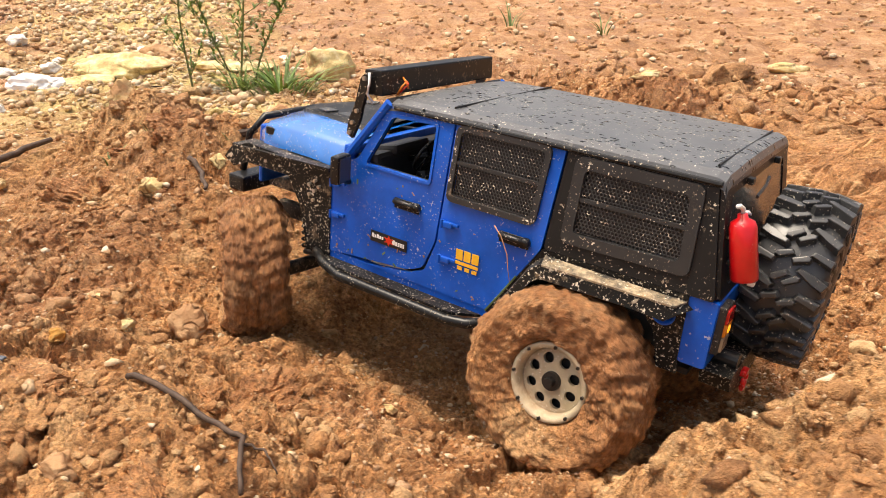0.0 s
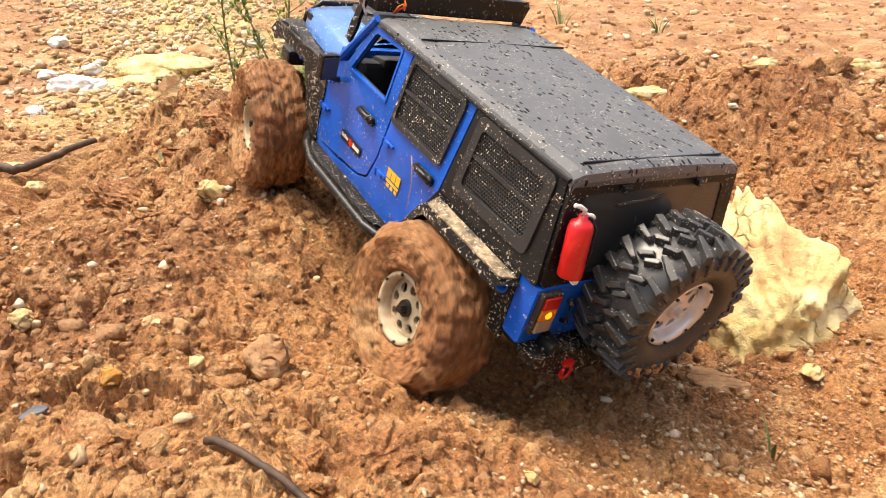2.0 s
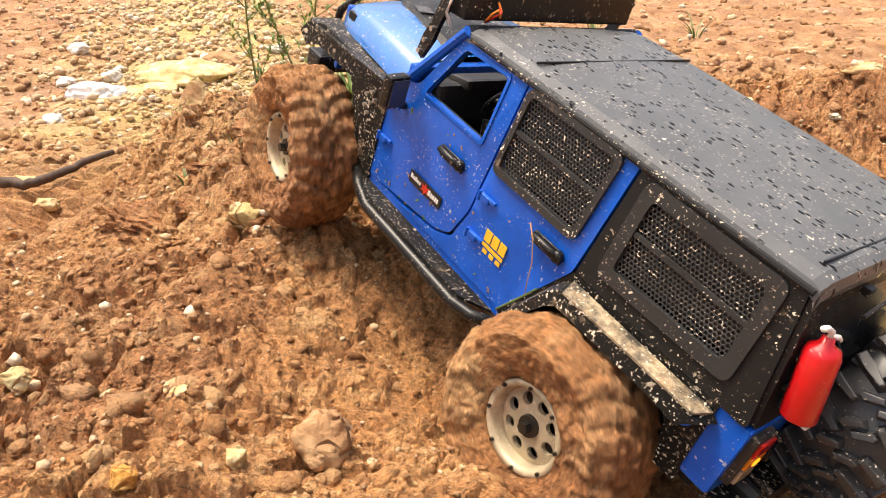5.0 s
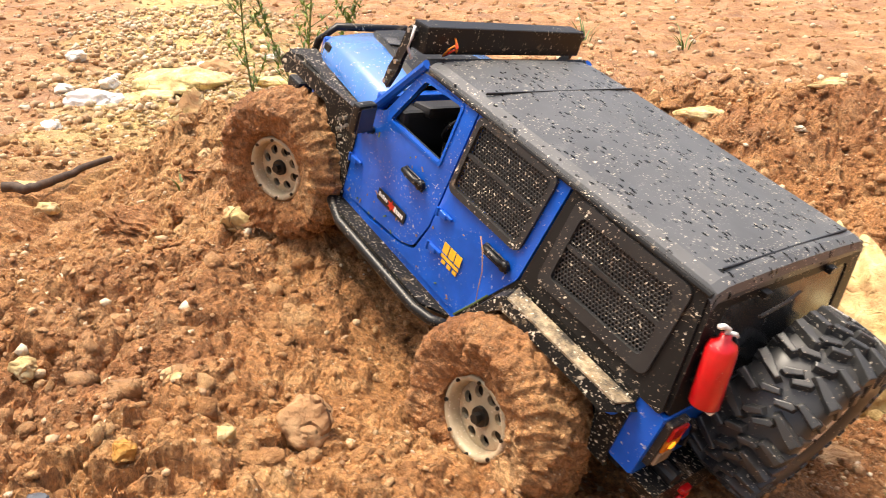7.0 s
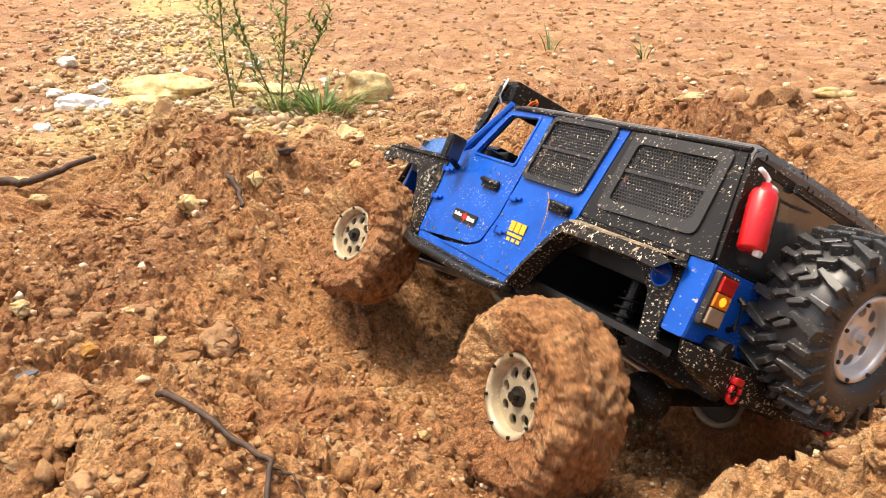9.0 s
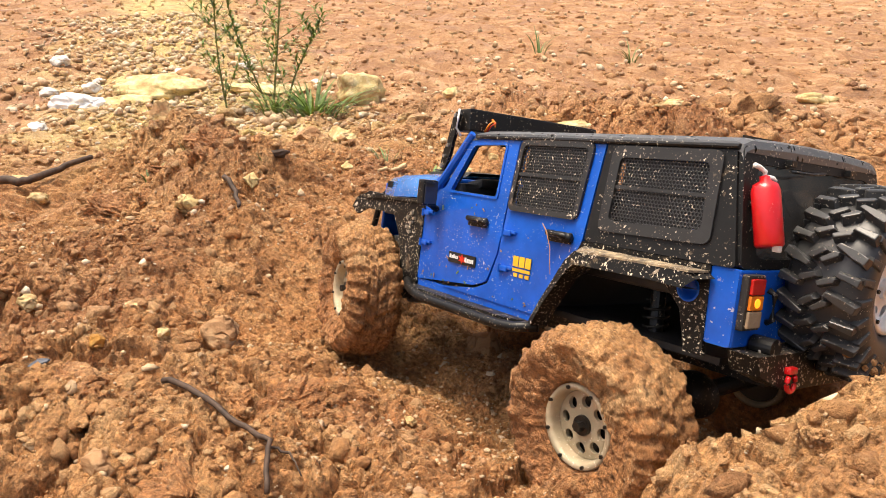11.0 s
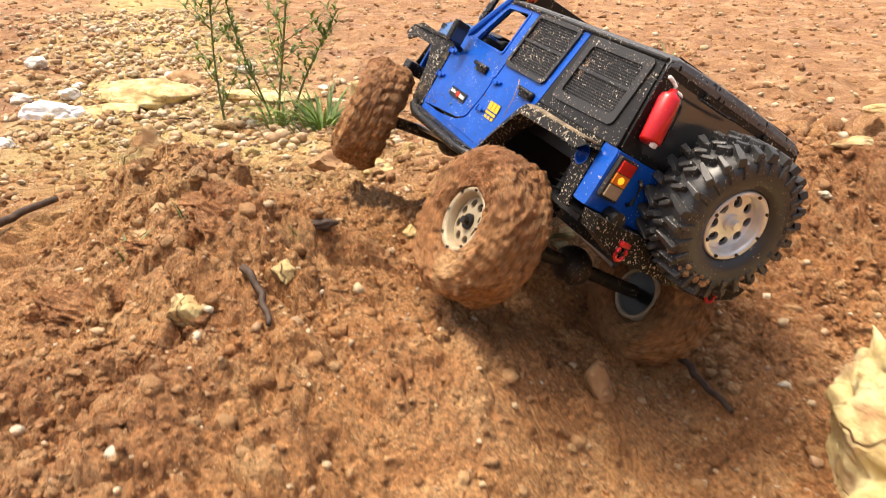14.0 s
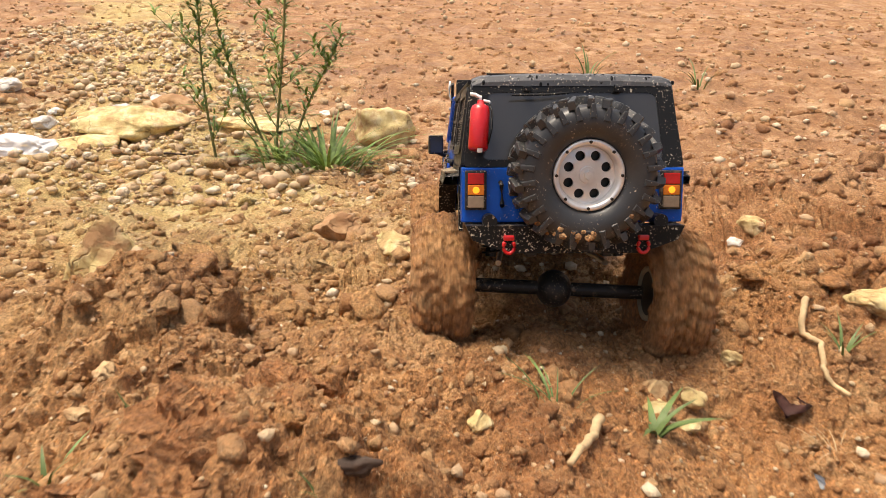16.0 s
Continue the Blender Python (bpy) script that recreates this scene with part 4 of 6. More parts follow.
    bm = bmesh.new()
    tube(bm, [lift @ Vector(p) for p in ((0, 0.037, 0), (0, 0.0405, 0.0005), (-0.004, 0.0425, 0.001), (-0.008, 0.0430, 0.002))], 0.0014, 8)
    tube(bm, [lift @ Vector(p) for p in ((0.002, 0.038, 0), (0.006, 0.0375, 0), (0.0075, 0.036, 0))], 0.0012, 8)
    part("valve", bm, WHITE, ext, "white valve and lever", True)
    part("hose", tube(bmesh.new(), [lift @ Vector(p) for p in ((0.006, 0.036, 0.0), (0.0095, 0.030, 0.001), (0.0098, 0.016, 0.001), (0.0075, 0.004, 0.001))], 0.0009, 6), PLASTIC, ext, smooth=True)
    bm = bmesh.new()
    for y in (0.010, 0.024):
        box(bm, lift @ Vector((0, y, -0.005)), (0.008, 0.008, 0.0025), bevel=0.0005)
    part("strap", bm, PLASTIC, ext)
    part("foot", box(bmesh.new(), lift @ Vector((0.002, -0.001, 0.003)), (0.004, 0.004, 0.004), bevel=0.001), WHITE, ext)

    # cabin
    part("cabin_floor", box(bmesh.new(), (0.075, 0, 0.0300), (0.290, 0.150, 0.004)), INSIDE, car)
    dash = part("dashboard", box(bmesh.new(), (0.1850, 0, 0.0960), (0.0260, 0.1560, 0.0260), (0, 12, 0), 0.004), INSIDE, car, "dark moulded dashboard")
    part("dash_hood", box(bmesh.new(), (0.1800, 0.040, 0.1100), (0.0200, 0.0420, 0.0080), (0, 12, 0), 0.003), INSIDE, dash)
    bm = bmesh.new()
    ring = [Matrix.Translation((0.1560, 0.040, 0.1080)) @ pose(0, 0, 0, 0, 62, 0) @ Vector((0.0150 * math.cos(a), 0.0150 * math.sin(a), 0)) for a in [2 * math.pi * k / 24 for k in range(25)]]
    tube(bm, ring, 0.0013, 8)
    rod(bm, (0.1560, 0.040, 0.1080), (0.1760, 0.040, 0.1000), 0.0022, seg=8)
    for a in (0.3, 2.4, 4.5):
        rod(bm, (0.1560, 0.040, 0.1080), Matrix.Translation((0.1560, 0.040, 0.1080)) @ pose(0, 0, 0, 0, 62, 0) @ Vector((0.0148 * math.cos(a), 0.0148 * math.sin(a), 0)), 0.0010, seg=6)
    part("steering_wheel", bm, PLASTIC, car, "black steering wheel", True)
    for sgn in (1, -1):
        seat = part("front_seat", box(bmesh.new(), (0.1180, sgn * 0.040, 0.0620), (0.0450, 0.0460, 0.0160), (0, -6, 0), 0.005), INSIDE, car)
        part("seat_back", box(bmesh.new(), (0.0980, sgn * 0.040, 0.0900), (0.0140, 0.0440, 0.0560), (0, -10, 0), 0.005), INSIDE, seat)
        part("headrest", box(bmesh.new(), (0.0910, sgn * 0.040, 0.1250), (0.0100, 0.0240, 0.0140), (0, -10, 0), 0.003), INSIDE, seat)
    part("shock_boot", tube(bmesh.new(), [(0.1450, 0.052, 0.070), (0.1480, 0.052, 0.085), (0.1530, 0.050, 0.098)], 0.0055, 10), PLASTIC, car)
    part("load_cover", box(bmesh.new(), (0.010, 0, 0.0880), (0.120, 0.150, 0.004)), INSIDE, car)
    part("cabin_bulkhead", box(bmesh.new(), (0.068, 0, 0.0720), (0.004, 0.156, 0.090)), INSIDE, car)
    part("firewall", box(bmesh.new(), (0.2060, 0, 0.0650), (0.004, 0.150, 0.080)), INSIDE, car)

    # chassis
    for sgn in (1, -1):
        part("frame_rail", box(bmesh.new(), (0.1250, sgn * 0.030, 0.0200), (0.4000, 0.008, 0.0140), bevel=0.001), CHASSIS, car)
        for x in (-0.012, 0.262):
            bm = rod(bmesh.new(), (x, sgn * 0.056, 0.004), (x + 0.006, sgn * 0.050, 0.060), 0.0048, seg=14)
            shock = part("shock_absorber", bm, PLASTIC, car, "black oil shock absorber")
            coil = [Vector((x, sgn * 0.056, 0.006)).lerp(Vector((x + 0.006, sgn * 0.050, 0.050)), k / 84) + Vector((0.0075 * math.cos(k * 0.6), 0.0075 * math.sin(k * 0.6), 0)) for k in range(85)]
            part("spring", tube(bmesh.new(), coil, 0.0009, 6), BOLT, shock, "black coil spring", True)
        part("link", rod(bmesh.new(), (0.000, sgn * 0.048, -0.004), (0.110, sgn * 0.030, 0.006), 0.0026), STEEL, car, "steel suspension link")
        part("link", rod(bmesh.new(), (0.277, sgn * 0.048, -0.006), (0.165, sgn * 0.030, 0.006), 0.0026), STEEL, car)
    part("skid_plate", box(bmesh.new(), (0.1350, 0, 0.0080), (0.090, 0.066, 0.010), bevel=0.003), CHASSIS, car)
    part("gearbox", box(bmesh.new(), (0.1400, 0, 0.0220), (0.110, 0.046, 0.026), bevel=0.004), CHASSIS, car)
    part("inner_arch", box(bmesh.new(), (0.0, 0, 0.0650), (0.110, 0.130, 0.012), bevel=0.002), INSIDE, car)
    part("inner_arch", box(bmesh.new(), (0.268, 0, 0.0780), (0.100, 0.120, 0.012), bevel=0.002), INSIDE, car)


def mud_tyre_mesh(seed, clogged):
    """A chunky tyre clogged with wet mud."""
    prof = [(0.0250, 0.0125), (0.0275, 0.0185), (0.0340, 0.0212), (0.0420, 0.0222), (0.0490, 0.0215), (0.0535, 0.0190), (0.0552, 0.0140), (0.0555, 0.0070), (0.0555, 0.0)]
    prof = prof + [(r, -y) for r, y in prof[-2::-1]]
    fine = []
    for (ra, ya), (rb, yb) in zip(prof, prof[1:]):
        for k in range(5):
            fine.append((ra + (rb - ra) * k / 5, ya + (yb - ya) * k / 5))
    fine.append(prof[-1])

    def bend(a, j, r, y):
        out = min(1.0, max(0.0, (r - 0.040) / 0.012))
        side = 1 if y > 0 else -1
        turns = a / (2 * math.pi) * 26
        p = Vector((math.cos(a) * r, y, math.sin(a) * r))
        clog = min(1.0, max(0.0, clogged + 0.9 * noise.noise(p * 34 + Vector((seed * 2.3, 1, 4)))))
        # two rows of chevron blocks in the middle and a row of bars along each shoulder
        if abs(y) < 0.0082:
            ph = (turns + (0.5 if side < 0 else 0) + abs(y) * 40) % 1.0
            block = ph < 0.66 and abs(y) > 0.0010
        else:
            ph = (turns + (0.75 if side < 0 else 0.25) + abs(y) * 16) % 1.0
            block = ph < 0.60 and abs(y) > 0.0096
        lug = 0.0042 * (1 if block else 0) * out * (1 - 0.85 * clog) + 0.0030 * clog * out
        n = noise.fractal(p * 60 + Vector((seed * 3.1, 0, 0)), 0.75, 2.1, 5)
        m = max(0.0, noise.noise(p * 190 + Vector((seed, 5, 2)))) + 0.6 * max(0.0, noise.noise(p * 420 + Vector((2, seed, 2))))
        crack = max(0.0, 1 - 7 * abs(noise.noise(p * 95 + Vector((seed, 9, 3)))))
        thick = lug + (0.0030 * n + 0.0040 * m - 0.0022 * crack) * (0.30 + 0.70 * clog)
        k = 0.0 if r > 0.052 else 1.0
        cake = 0.0042 * max(0.0, noise.noise(p * 55 + Vector((seed * 5.0, 2, 2))) + 0.30) if 0.029 < r < 0.05 else 0.0
        lip = 0.0045 * max(0.0, noise.noise(p * 70 + Vector((2, seed * 3.0, 7))) + 0.1) if r < 0.030 else 0.0
        return r + thick * (0.25 + 0.75 * (1 - k)) - lip, y + side * (thick * k * (0.9 if r > 0.027 else 0.2) + cake)

    return link_mesh("tyre", lathe(bmesh.new(), fine, 312, bend=bend), MUD_TYRE, True)


def rim_parts(wheel, mat, hub_mat=None):
    """A steel-look wheel with eight round holes, bolted bead ring and hub; its face looks to +y."""
    holes = [[(0.0146 * math.cos(h) + 0.0036 * math.cos(a), 0.0146 * math.sin(h) + 0.0036 * math.sin(a)) for a in [2 * math.pi * k / 14 for k in range(14)]] for h in [2 * math.pi * (k + 0.5) / 8 for k in range(8)]]
    circle = [(0.0205 * math.cos(a), 0.0205 * math.sin(a)) for a in [2 * math.pi * k / 40 for k in range(40)]]
    disc = part("rim", sheet(bmesh.new(), circle, holes, 0.003, lambda u, v, d: (u, 0.0095 - d + 0.0018 * math.exp(-((math.hypot(u, v) - 0.0125) / 0.006) ** 2), v)), mat, wheel, "eight-hole alloy wheel face")
    part("bead_ring", lathe(bmesh.new(), [(0.0205, 0.0085), (0.0215, 0.0150), (0.0222, 0.0172), (0.0250, 0.0180), (0.0259, 0.0165), (0.0256, 0.0120), (0.0240, 0.0100), (0.0240, -0.0180), (0.0205, -0.0180)], 48, closed=True), mat, wheel, "bolted bead ring", True)
    for k in range(8):
        a = 2 * math.pi * k / 8
        part("bolt", rod(bmesh.new(), (0.0237 * math.cos(a), 0.0172, 0.0237 * math.sin(a)), (0.0237 * math.cos(a), 0.0190, 0.0237 * math.sin(a)), 0.0012, seg=6), BOLT, wheel)
    bm = bmesh.new()
    rod(bm, (0, 0.008, 0), (0, 0.0135, 0), 0.0068, 0.0060, 18)
    rod(bm, (0, 0.0135, 0), (0, 0.0175, 0), 0.0034, 0.0032, 6)
    part("hub", bm, hub_mat or BOLT, wheel, "dark hub nut")
    part("brake_drum", lathe(bmesh.new(), [(0.0, 0.004), (0.0195, 0.004), (0.0195, -0.016), (0.0, -0.016)], 28), BLACK_PRINT_AND_DARK, wheel)


def build_wheels(car):
    wheels = {}
    for i, (key, x, y, z) in enumerate((("RL", 0.0, 0.0990, 0.0), ("RR", 0.0, -0.0990, 0.0), ("FL", 0.281, 0.0990, -0.006), ("FR", 0.281, -0.0990, -0.006))):
        pivot = empty("wheel", car)
        tagged(pivot, "wheel with a tyre caked in orange mud")
        side = Matrix.Identity(4) if y > 0 else pose(0, 0, 0, 0, 0, 180)
        tyre = new("tyre", mud_tyre_mesh(i + 1, 0.85 if key == "RL" else 0.42))
        tyre.parent = pivot
        tyre.matrix_basis = side
        tagged(tyre, "chunky tyre clogged with wet orange mud")
        before = set(pivot.children)
        rim_parts(pivot, RIM_MUDDY)
        for ob in set(pivot.children) - before:
            ob.matrix_basis = side
        wheels[key] = (pivot, (x, y, z))
    for key, x, z in (("rear", 0.0, 0.0), ("front", 0.277, -0.006)):
        axle = empty("axle", car)
        axle.location = (x, 0, z)
        tagged(axle, key + " axle with its differential")
        part("axle_tube", rod(bmesh.new(), (0, -0.078, 0), (0, 0.078, 0), 0.0062, seg=16), CHASSIS, axle)
        bm = bmesh.new()
        bmesh.ops.create_uvsphere(bm, u_segments=20, v_segments=12, radius=0.0165)
        bmesh.ops.scale(bm, vec=(1.15, 0.95, 1.0), verts=bm.verts)
        part("differential", bm, CHASSIS, axle, smooth=True)
        wheels[key] = (axle, (x, 0, z))
    return wheels


def build_spare(car):
    spare = empty("spare_wheel", car)
    spare.matrix_basis = pose(-0.1035, -0.003, 0.0795, 0, -3, 0) @ pose(0, 0, 0, 0, 0, 90)
    tagged(spare, "clean black knobbly spare tyre on a bright alloy wheel")
    prof = [(0.0250, 0.0130), (0.0280, 0.0190), (0.0340, 0.0216), (0.0410, 0.0220), (0.0465, 0.0205), (0.0495, 0.0165), (0.0505, 0.0080), (0.0507, 0.0)]
    prof = prof + [(r, -y) for r, y in prof[-2::-1]]
    part("tyre", lathe(bmesh.new(), prof, 80), RUBBER, spare, "black rubber tyre", True)

    def lug(outline, deep, tag):
        """A tread block: an outline in its x and y, narrower at the top, rounded at the edges."""
        bm = bmesh.new()
        low = [bm.verts.new((x * 0.92, y * 1.06, -deep / 2)) for x, y in outline]
        high = [bm.verts.new((x * 0.72, y * 0.96, deep / 2)) for x, y in outline]
        bm.faces.new(low[::-1])
        bm.faces.new(high)
        for k in range(len(outline)):
            j = (k + 1) % len(outline)
            bm.faces.new((low[k], low[j], high[j], high[k]))
        rim_edges = [e for e in bm.edges if e.verts[0] in high and e.verts[1] in high]
        bmesh.ops.bevel(bm, geom=rim_edges, offset=0.0007, segments=2, affect="EDGES", profile=0.6)
        return link_mesh(tag, bm, RUBBER)

    long = lug([(-0.0024, -0.0085), (0.0014, -0.0092), (0.0030, 0.0020), (0.0034, 0.0085), (-0.0030, 0.0085), (-0.0032, 0.0010)], 0.0062, "lug")
    short = lug([(-0.0022, -0.0050), (0.0020, -0.0058), (0.0032, 0.0070), (-0.0028, 0.0070)], 0.0060, "lug")
    cheek = lug([(-0.0022, -0.0050), (0.0020, -0.0040), (0.0032, 0.0060), (-0.0032, 0.0060)], 0.0036, "lug")
    centre = lug([(-0.0022, -0.0052), (0.0018, -0.0046), (0.0026, 0.0040), (0.0002, 0.0056), (-0.0026, 0.0034)], 0.0056, "lug")
    count = 26
    for k in range(count):
        for side in (1, -1):
            a = 360 * (k + (0.5 if side < 0 else 0)) / count
            round_y = pose(0, 0, 0, 0, a, 0) @ (Matrix.Identity(4) if side > 0 else pose(0, 0, 0, 0, 0, 180))
            for me, m in ((long if k % 2 else short, pose(0, 0.0132 if k % 2 else 0.0142, 0.0522, -8, 0, -20 if k % 2 else -12)),
                          (cheek, pose(0, 0.0208, 0.0462 - 0.0014 * (k % 2), -84, 0, 0)),
                          (centre, pose(0.0040, 0.0048 - 0.0014 * (k % 2), 0.0530, 0, 0, 38 if k % 2 else 26))):
                ob = new("lug", me)
                ob.parent = spare
                ob.matrix_basis = round_y @ m
    rnd = random.Random(14)
    for _ in range(22):
        a = math.radians(rnd.gauss(268, 26))
        r, y = rnd.uniform(0.040, 0.0525), rnd.uniform(0.004, 0.0215)
        if r < 0.047:
            y = 0.0222
        bm = bmesh.new()
        bmesh.ops.create_icosphere(bm, subdivisions=2, radius=rnd.uniform(0.0012, 0.0030), matrix=pose(math.cos(a) * r, y, math.sin(a) * r))
        for v in bm.verts:
            v.co += Vector((rnd.uniform(-1, 1), rnd.uniform(-0.5, 0.5), rnd.uniform(-1, 1))) * 0.0005
        part("mud_clump", bm, MUD_TYRE, spare)
    rim_parts(spare, RIM_CLEAN, RIM_CLEAN)


AMBER_LENS = plain("amber_lens", (0.75, 0.22, 0.02), 0.18)
car = tagged(empty("model_truck"), "blue and black radio-controlled off-road truck spattered with mud", "model truck")
build_body(car)
WHEELS = build_wheels(car)
build_spare(car)


# ---- stones, sticks, plants and litter on the clay ----
def ground_at(x, y):
    return float(top(np.array([x]), np.array([y]))[0])


CLEAR = []


def rock(name, label, x, y, size, mat, seed, turn=0.0, sink=0.3, z=None, detail=4, rugged=0.22, category="stone", flats=5, lean=(0, 0)):
    """A stone: a ball cut by a few planes, then broken up at two scales."""
    rnd = random.Random(seed)
    bm = bmesh.new()
    bmesh.ops.create_icosphere(bm, subdivisions=detail, radius=1.0)
    cuts = [(Vector((rnd.uniform(-1, 1), rnd.uniform(-1, 1), rnd.uniform(-0.6, 1))).normalized(), rnd.uniform(0.45, 0.8)) for _ in range(flats)]
    off = Vector((rnd.uniform(0, 50), rnd.uniform(0, 50), rnd.uniform(0, 50)))
    for v in bm.verts:
        p = v.co.copy()
        for n, d in cuts:
            over = p.dot(n) - d
            if over > 0:
                p -= n * over * 0.95
        p *= 1 + rugged * noise.fractal(p * 1.6 + off, 1.0, 2.0, 4) - rugged * 0.30 * max(0.0, 1 - 9 * abs(noise.noise(p * 1.5 + off))) + rugged * 0.20 * noise.noise(p * 9 + off) + rugged * 0.10 * noise.noise(p * 22 + off)
        v.co = Vector((p.x * size[0] / 2, p.y * size[1] / 2, p.z * size[2] / 2))
    ob = new(name, link_mesh(name, bm, mat, detail >= 4))
    zz = ground_at(x, y) if z is None else z
    CLEAR.append((x, y, 0.45 * max(size[:2])))
    ob.matrix_basis = pose(x, y, zz + size[2] * (0.5 - sink), lean[0], lean[1], turn)
    return tagged(ob, label, category)


rock("boulder", "large cracked pale yellow limestone boulder half sunk in clay", 0.186, 0.684, (0.168, 0.290, 0.218), PALE_STONE, 4, -6, 0.40, z=-0.022, detail=6, rugged=0.36, flats=16, lean=(14, 0))
rock("boulder", "round brown clay-coated boulder in the rut", 0.020, 0.640, (0.050, 0.046, 0.048), BROWN_STONE, 8, 0, 0.35, z=-0.05, rugged=0.12)
rock("stone", "pale yellow stone with a dark underside beside the seedlings", -0.410, 2.68, (0.215, 0.15, 0.15), PALE_STONE, 12, 20, 0.3, lean=(0, 18))
rock("stone", "wide flat slab of pale yellow rock", -1.12, 2.74, (0.42, 0.30, 0.10), PALE_STONE, 15, 10, 0.35, flats=8)
rock("stone", "low pale yellow rock beside the slab", -1.24, 2.55, (0.20, 0.17, 0.07), PALE_STONE, 17, 70, 0.35)
rock("stone", "flat sandy stone in the washed gravel", -0.80, 2.80, (0.34, 0.20, 0.05), PALE_STONE, 19, 5, 0.4)
rock("stone", "buff limestone lump set in the bank", -0.548, 1.245, (0.090, 0.060, 0.105), PALE_STONE, 21, 30, 0.40, flats=12, rugged=0.3, detail=5)
rock("stone", "pale slab stone in the wheel track", -0.270, 1.50, (0.078, 0.050, 0.040), PALE_STONE, 23, -12, 0.35)
rock("stone", "flat yellow stone beside the stick", -0.790, 1.19, (0.075, 0.045, 0.03), PALE_STONE, 25, 20, 0.3)
rock("stone", "small yellow stone beside the stick", -0.690, 1.075, (0.035, 0.030, 0.022), PALE_STONE, 27, 50, 0.3)
rock("stone", "rounded white stone on clay", -1.27, 2.06, (0.065, 0.050, 0.045), WHITE_STONE, 29, 0, 0.3)
rock("stone", "pale flat slab on the clod bank", 0.300, 1.085, (0.058, 0.026, 0.016), PALE_STONE, 31, 5, 0.2)
rock("stone", "small buff stone on the clod bank", 0.340, 1.12, (0.022, 0.018, 0.014), PALE_STONE, 33, 5, 0.2)
rock("stone", "pale slab on the far slope", 1.30, 2.80, (0.16, 0.07, 0.05), PALE_STONE, 35, 8, 0.3)
rock("stone", "pale cobble in the far track", -0.045, 1.84, (0.055, 0.040, 0.032), PALE_STONE, 37, 40, 0.3)
rock("stone", "buff stone lying on the trampled soil", 0.224, 1.55, (0.048, 0.036, 0.030), PALE_STONE, 39, 10, 0.3)
rock("stone", "small white stone on the trampled soil", 0.197, 1.525, (0.024, 0.020, 0.018), WHITE_STONE, 41, 0, 0.25)
rock("stone", "white pebble on the clod heap", 0.36, 1.70, (0.035, 0.028, 0.022), WHITE_STONE, 42, 0, 0.25)
rock("stone", "small chalky stone with a greenish foot", -0.237, 0.488, (0.0120, 0.0110, 0.0150), PALE_STONE, 43, 0, 0.3, detail=4, flats=9)
rock("stone", "squat brown stone with an orange corner", -0.209, 0.530, (0.036, 0.032, 0.034), BROWN_STONE, 46, -20, 0.22)
rock("stone", "small bright orange stone", -0.282, 0.468, (0.0145, 0.0120, 0.0140), ORANGE_STONE, 47, 0, 0.2, detail=4)
rock("stone", "grey-buff pebble in loose soil", -0.208, 0.322, (0.026, 0.022, 0.020), BROWN_STONE, 49, 0, 0.25)
rock("stone", "yellow stone half covered by clay", 0.165, 1.115, (0.062, 0.036, 0.026), PALE_STONE, 51, -20, 0.3)
rock("stone", "elongated tan stone standing in the rut edge", -0.010, 0.805, (0.026, 0.024, 0.050), BROWN_STONE, 53, 0, 0.35)
rock("stone", "flat clay slab beside the boulder", 0.118, 0.600, (0.050, 0.034, 0.014), BROWN_STONE, 55, -25, 0.3)
rock("stone", "pale chip below the boulder", 0.183, 0.592, (0.026, 0.016, 0.012), PALE_STONE, 57, 40, 0.25, detail=3)
rock("stone", "brown clod of hard clay on the far slope", -1.10, 2.95, (0.17, 0.13, 0.11), BROWN_STONE, 59, 0, 0.3)
rock("stone", "pale stones at the crest of the track", -0.040, 1.030, (0.026, 0.018, 0.014), PALE_STONE, 61, 0, 0.3, detail=3)
rock("stone", "pale stones at the crest of the track", -0.018, 1.024, (0.020, 0.016, 0.012), PALE_STONE, 63, 0, 0.3, detail=3)
for k, (x, y, s) in enumerate(((-0.455, 1.007, 0.020), (-0.170, 0.986, 0.020), (-0.005, 1.059, 0.020), (-0.036, 1.051, 0.026), (-0.328, 0.788, 0.026), (-0.262, 0.822, 0.022), (-0.446, 1.030, 0.022), (-0.406, 0.580, 0.020), (-0.295, 0.559, 0.011), (0.345, 0.527, 0.022), (-0.038, 0.441, 0.010), (-0.333, 0.803, 0.022), (-0.303, 0.575, 0.018), (0.037, 1.104, 0.019))):
    rock("stone", "pale angular stone bedded in the clay", x, y, (s * 1.2, s * 0.9, s * 0.8), PALE_STONE if k % 3 else BUFF_STONE, 110 + k, 53 * k, 0.35, detail=4, flats=9)
rock("stone", "pale yellow slab beside the trampled soil", 0.146, 1.115, (0.036, 0.022, 0.014), PALE_STONE, 131, -15, 0.3)
rock("stone", "large brown clod of hard clay behind the crest", -0.385, 1.70, (0.085, 0.07, 0.075), BROWN_STONE, 133, 30, 0.35, flats=10, rugged=0.3)
for k, (x, y, s) in enumerate(((-1.45, 2.75, 0.07), (-1.30, 2.95, 0.06), (-1.52, 2.95, 0.05), (-1.22, 3.05, 0.05), (-1.38, 2.86, 0.045), (-1.60, 2.70, 0.06), (-0.95, 3.1, 0.05), (-1.75, 3.1, 0.08), (-0.62, 2.95, 0.05))):
    rock("stone", "bleached white stone among washed gravel", x, y, (s * 1.3, s, s * 0.7), WHITE_STONE, 70 + k, 37 * k, 0.3, detail=3)

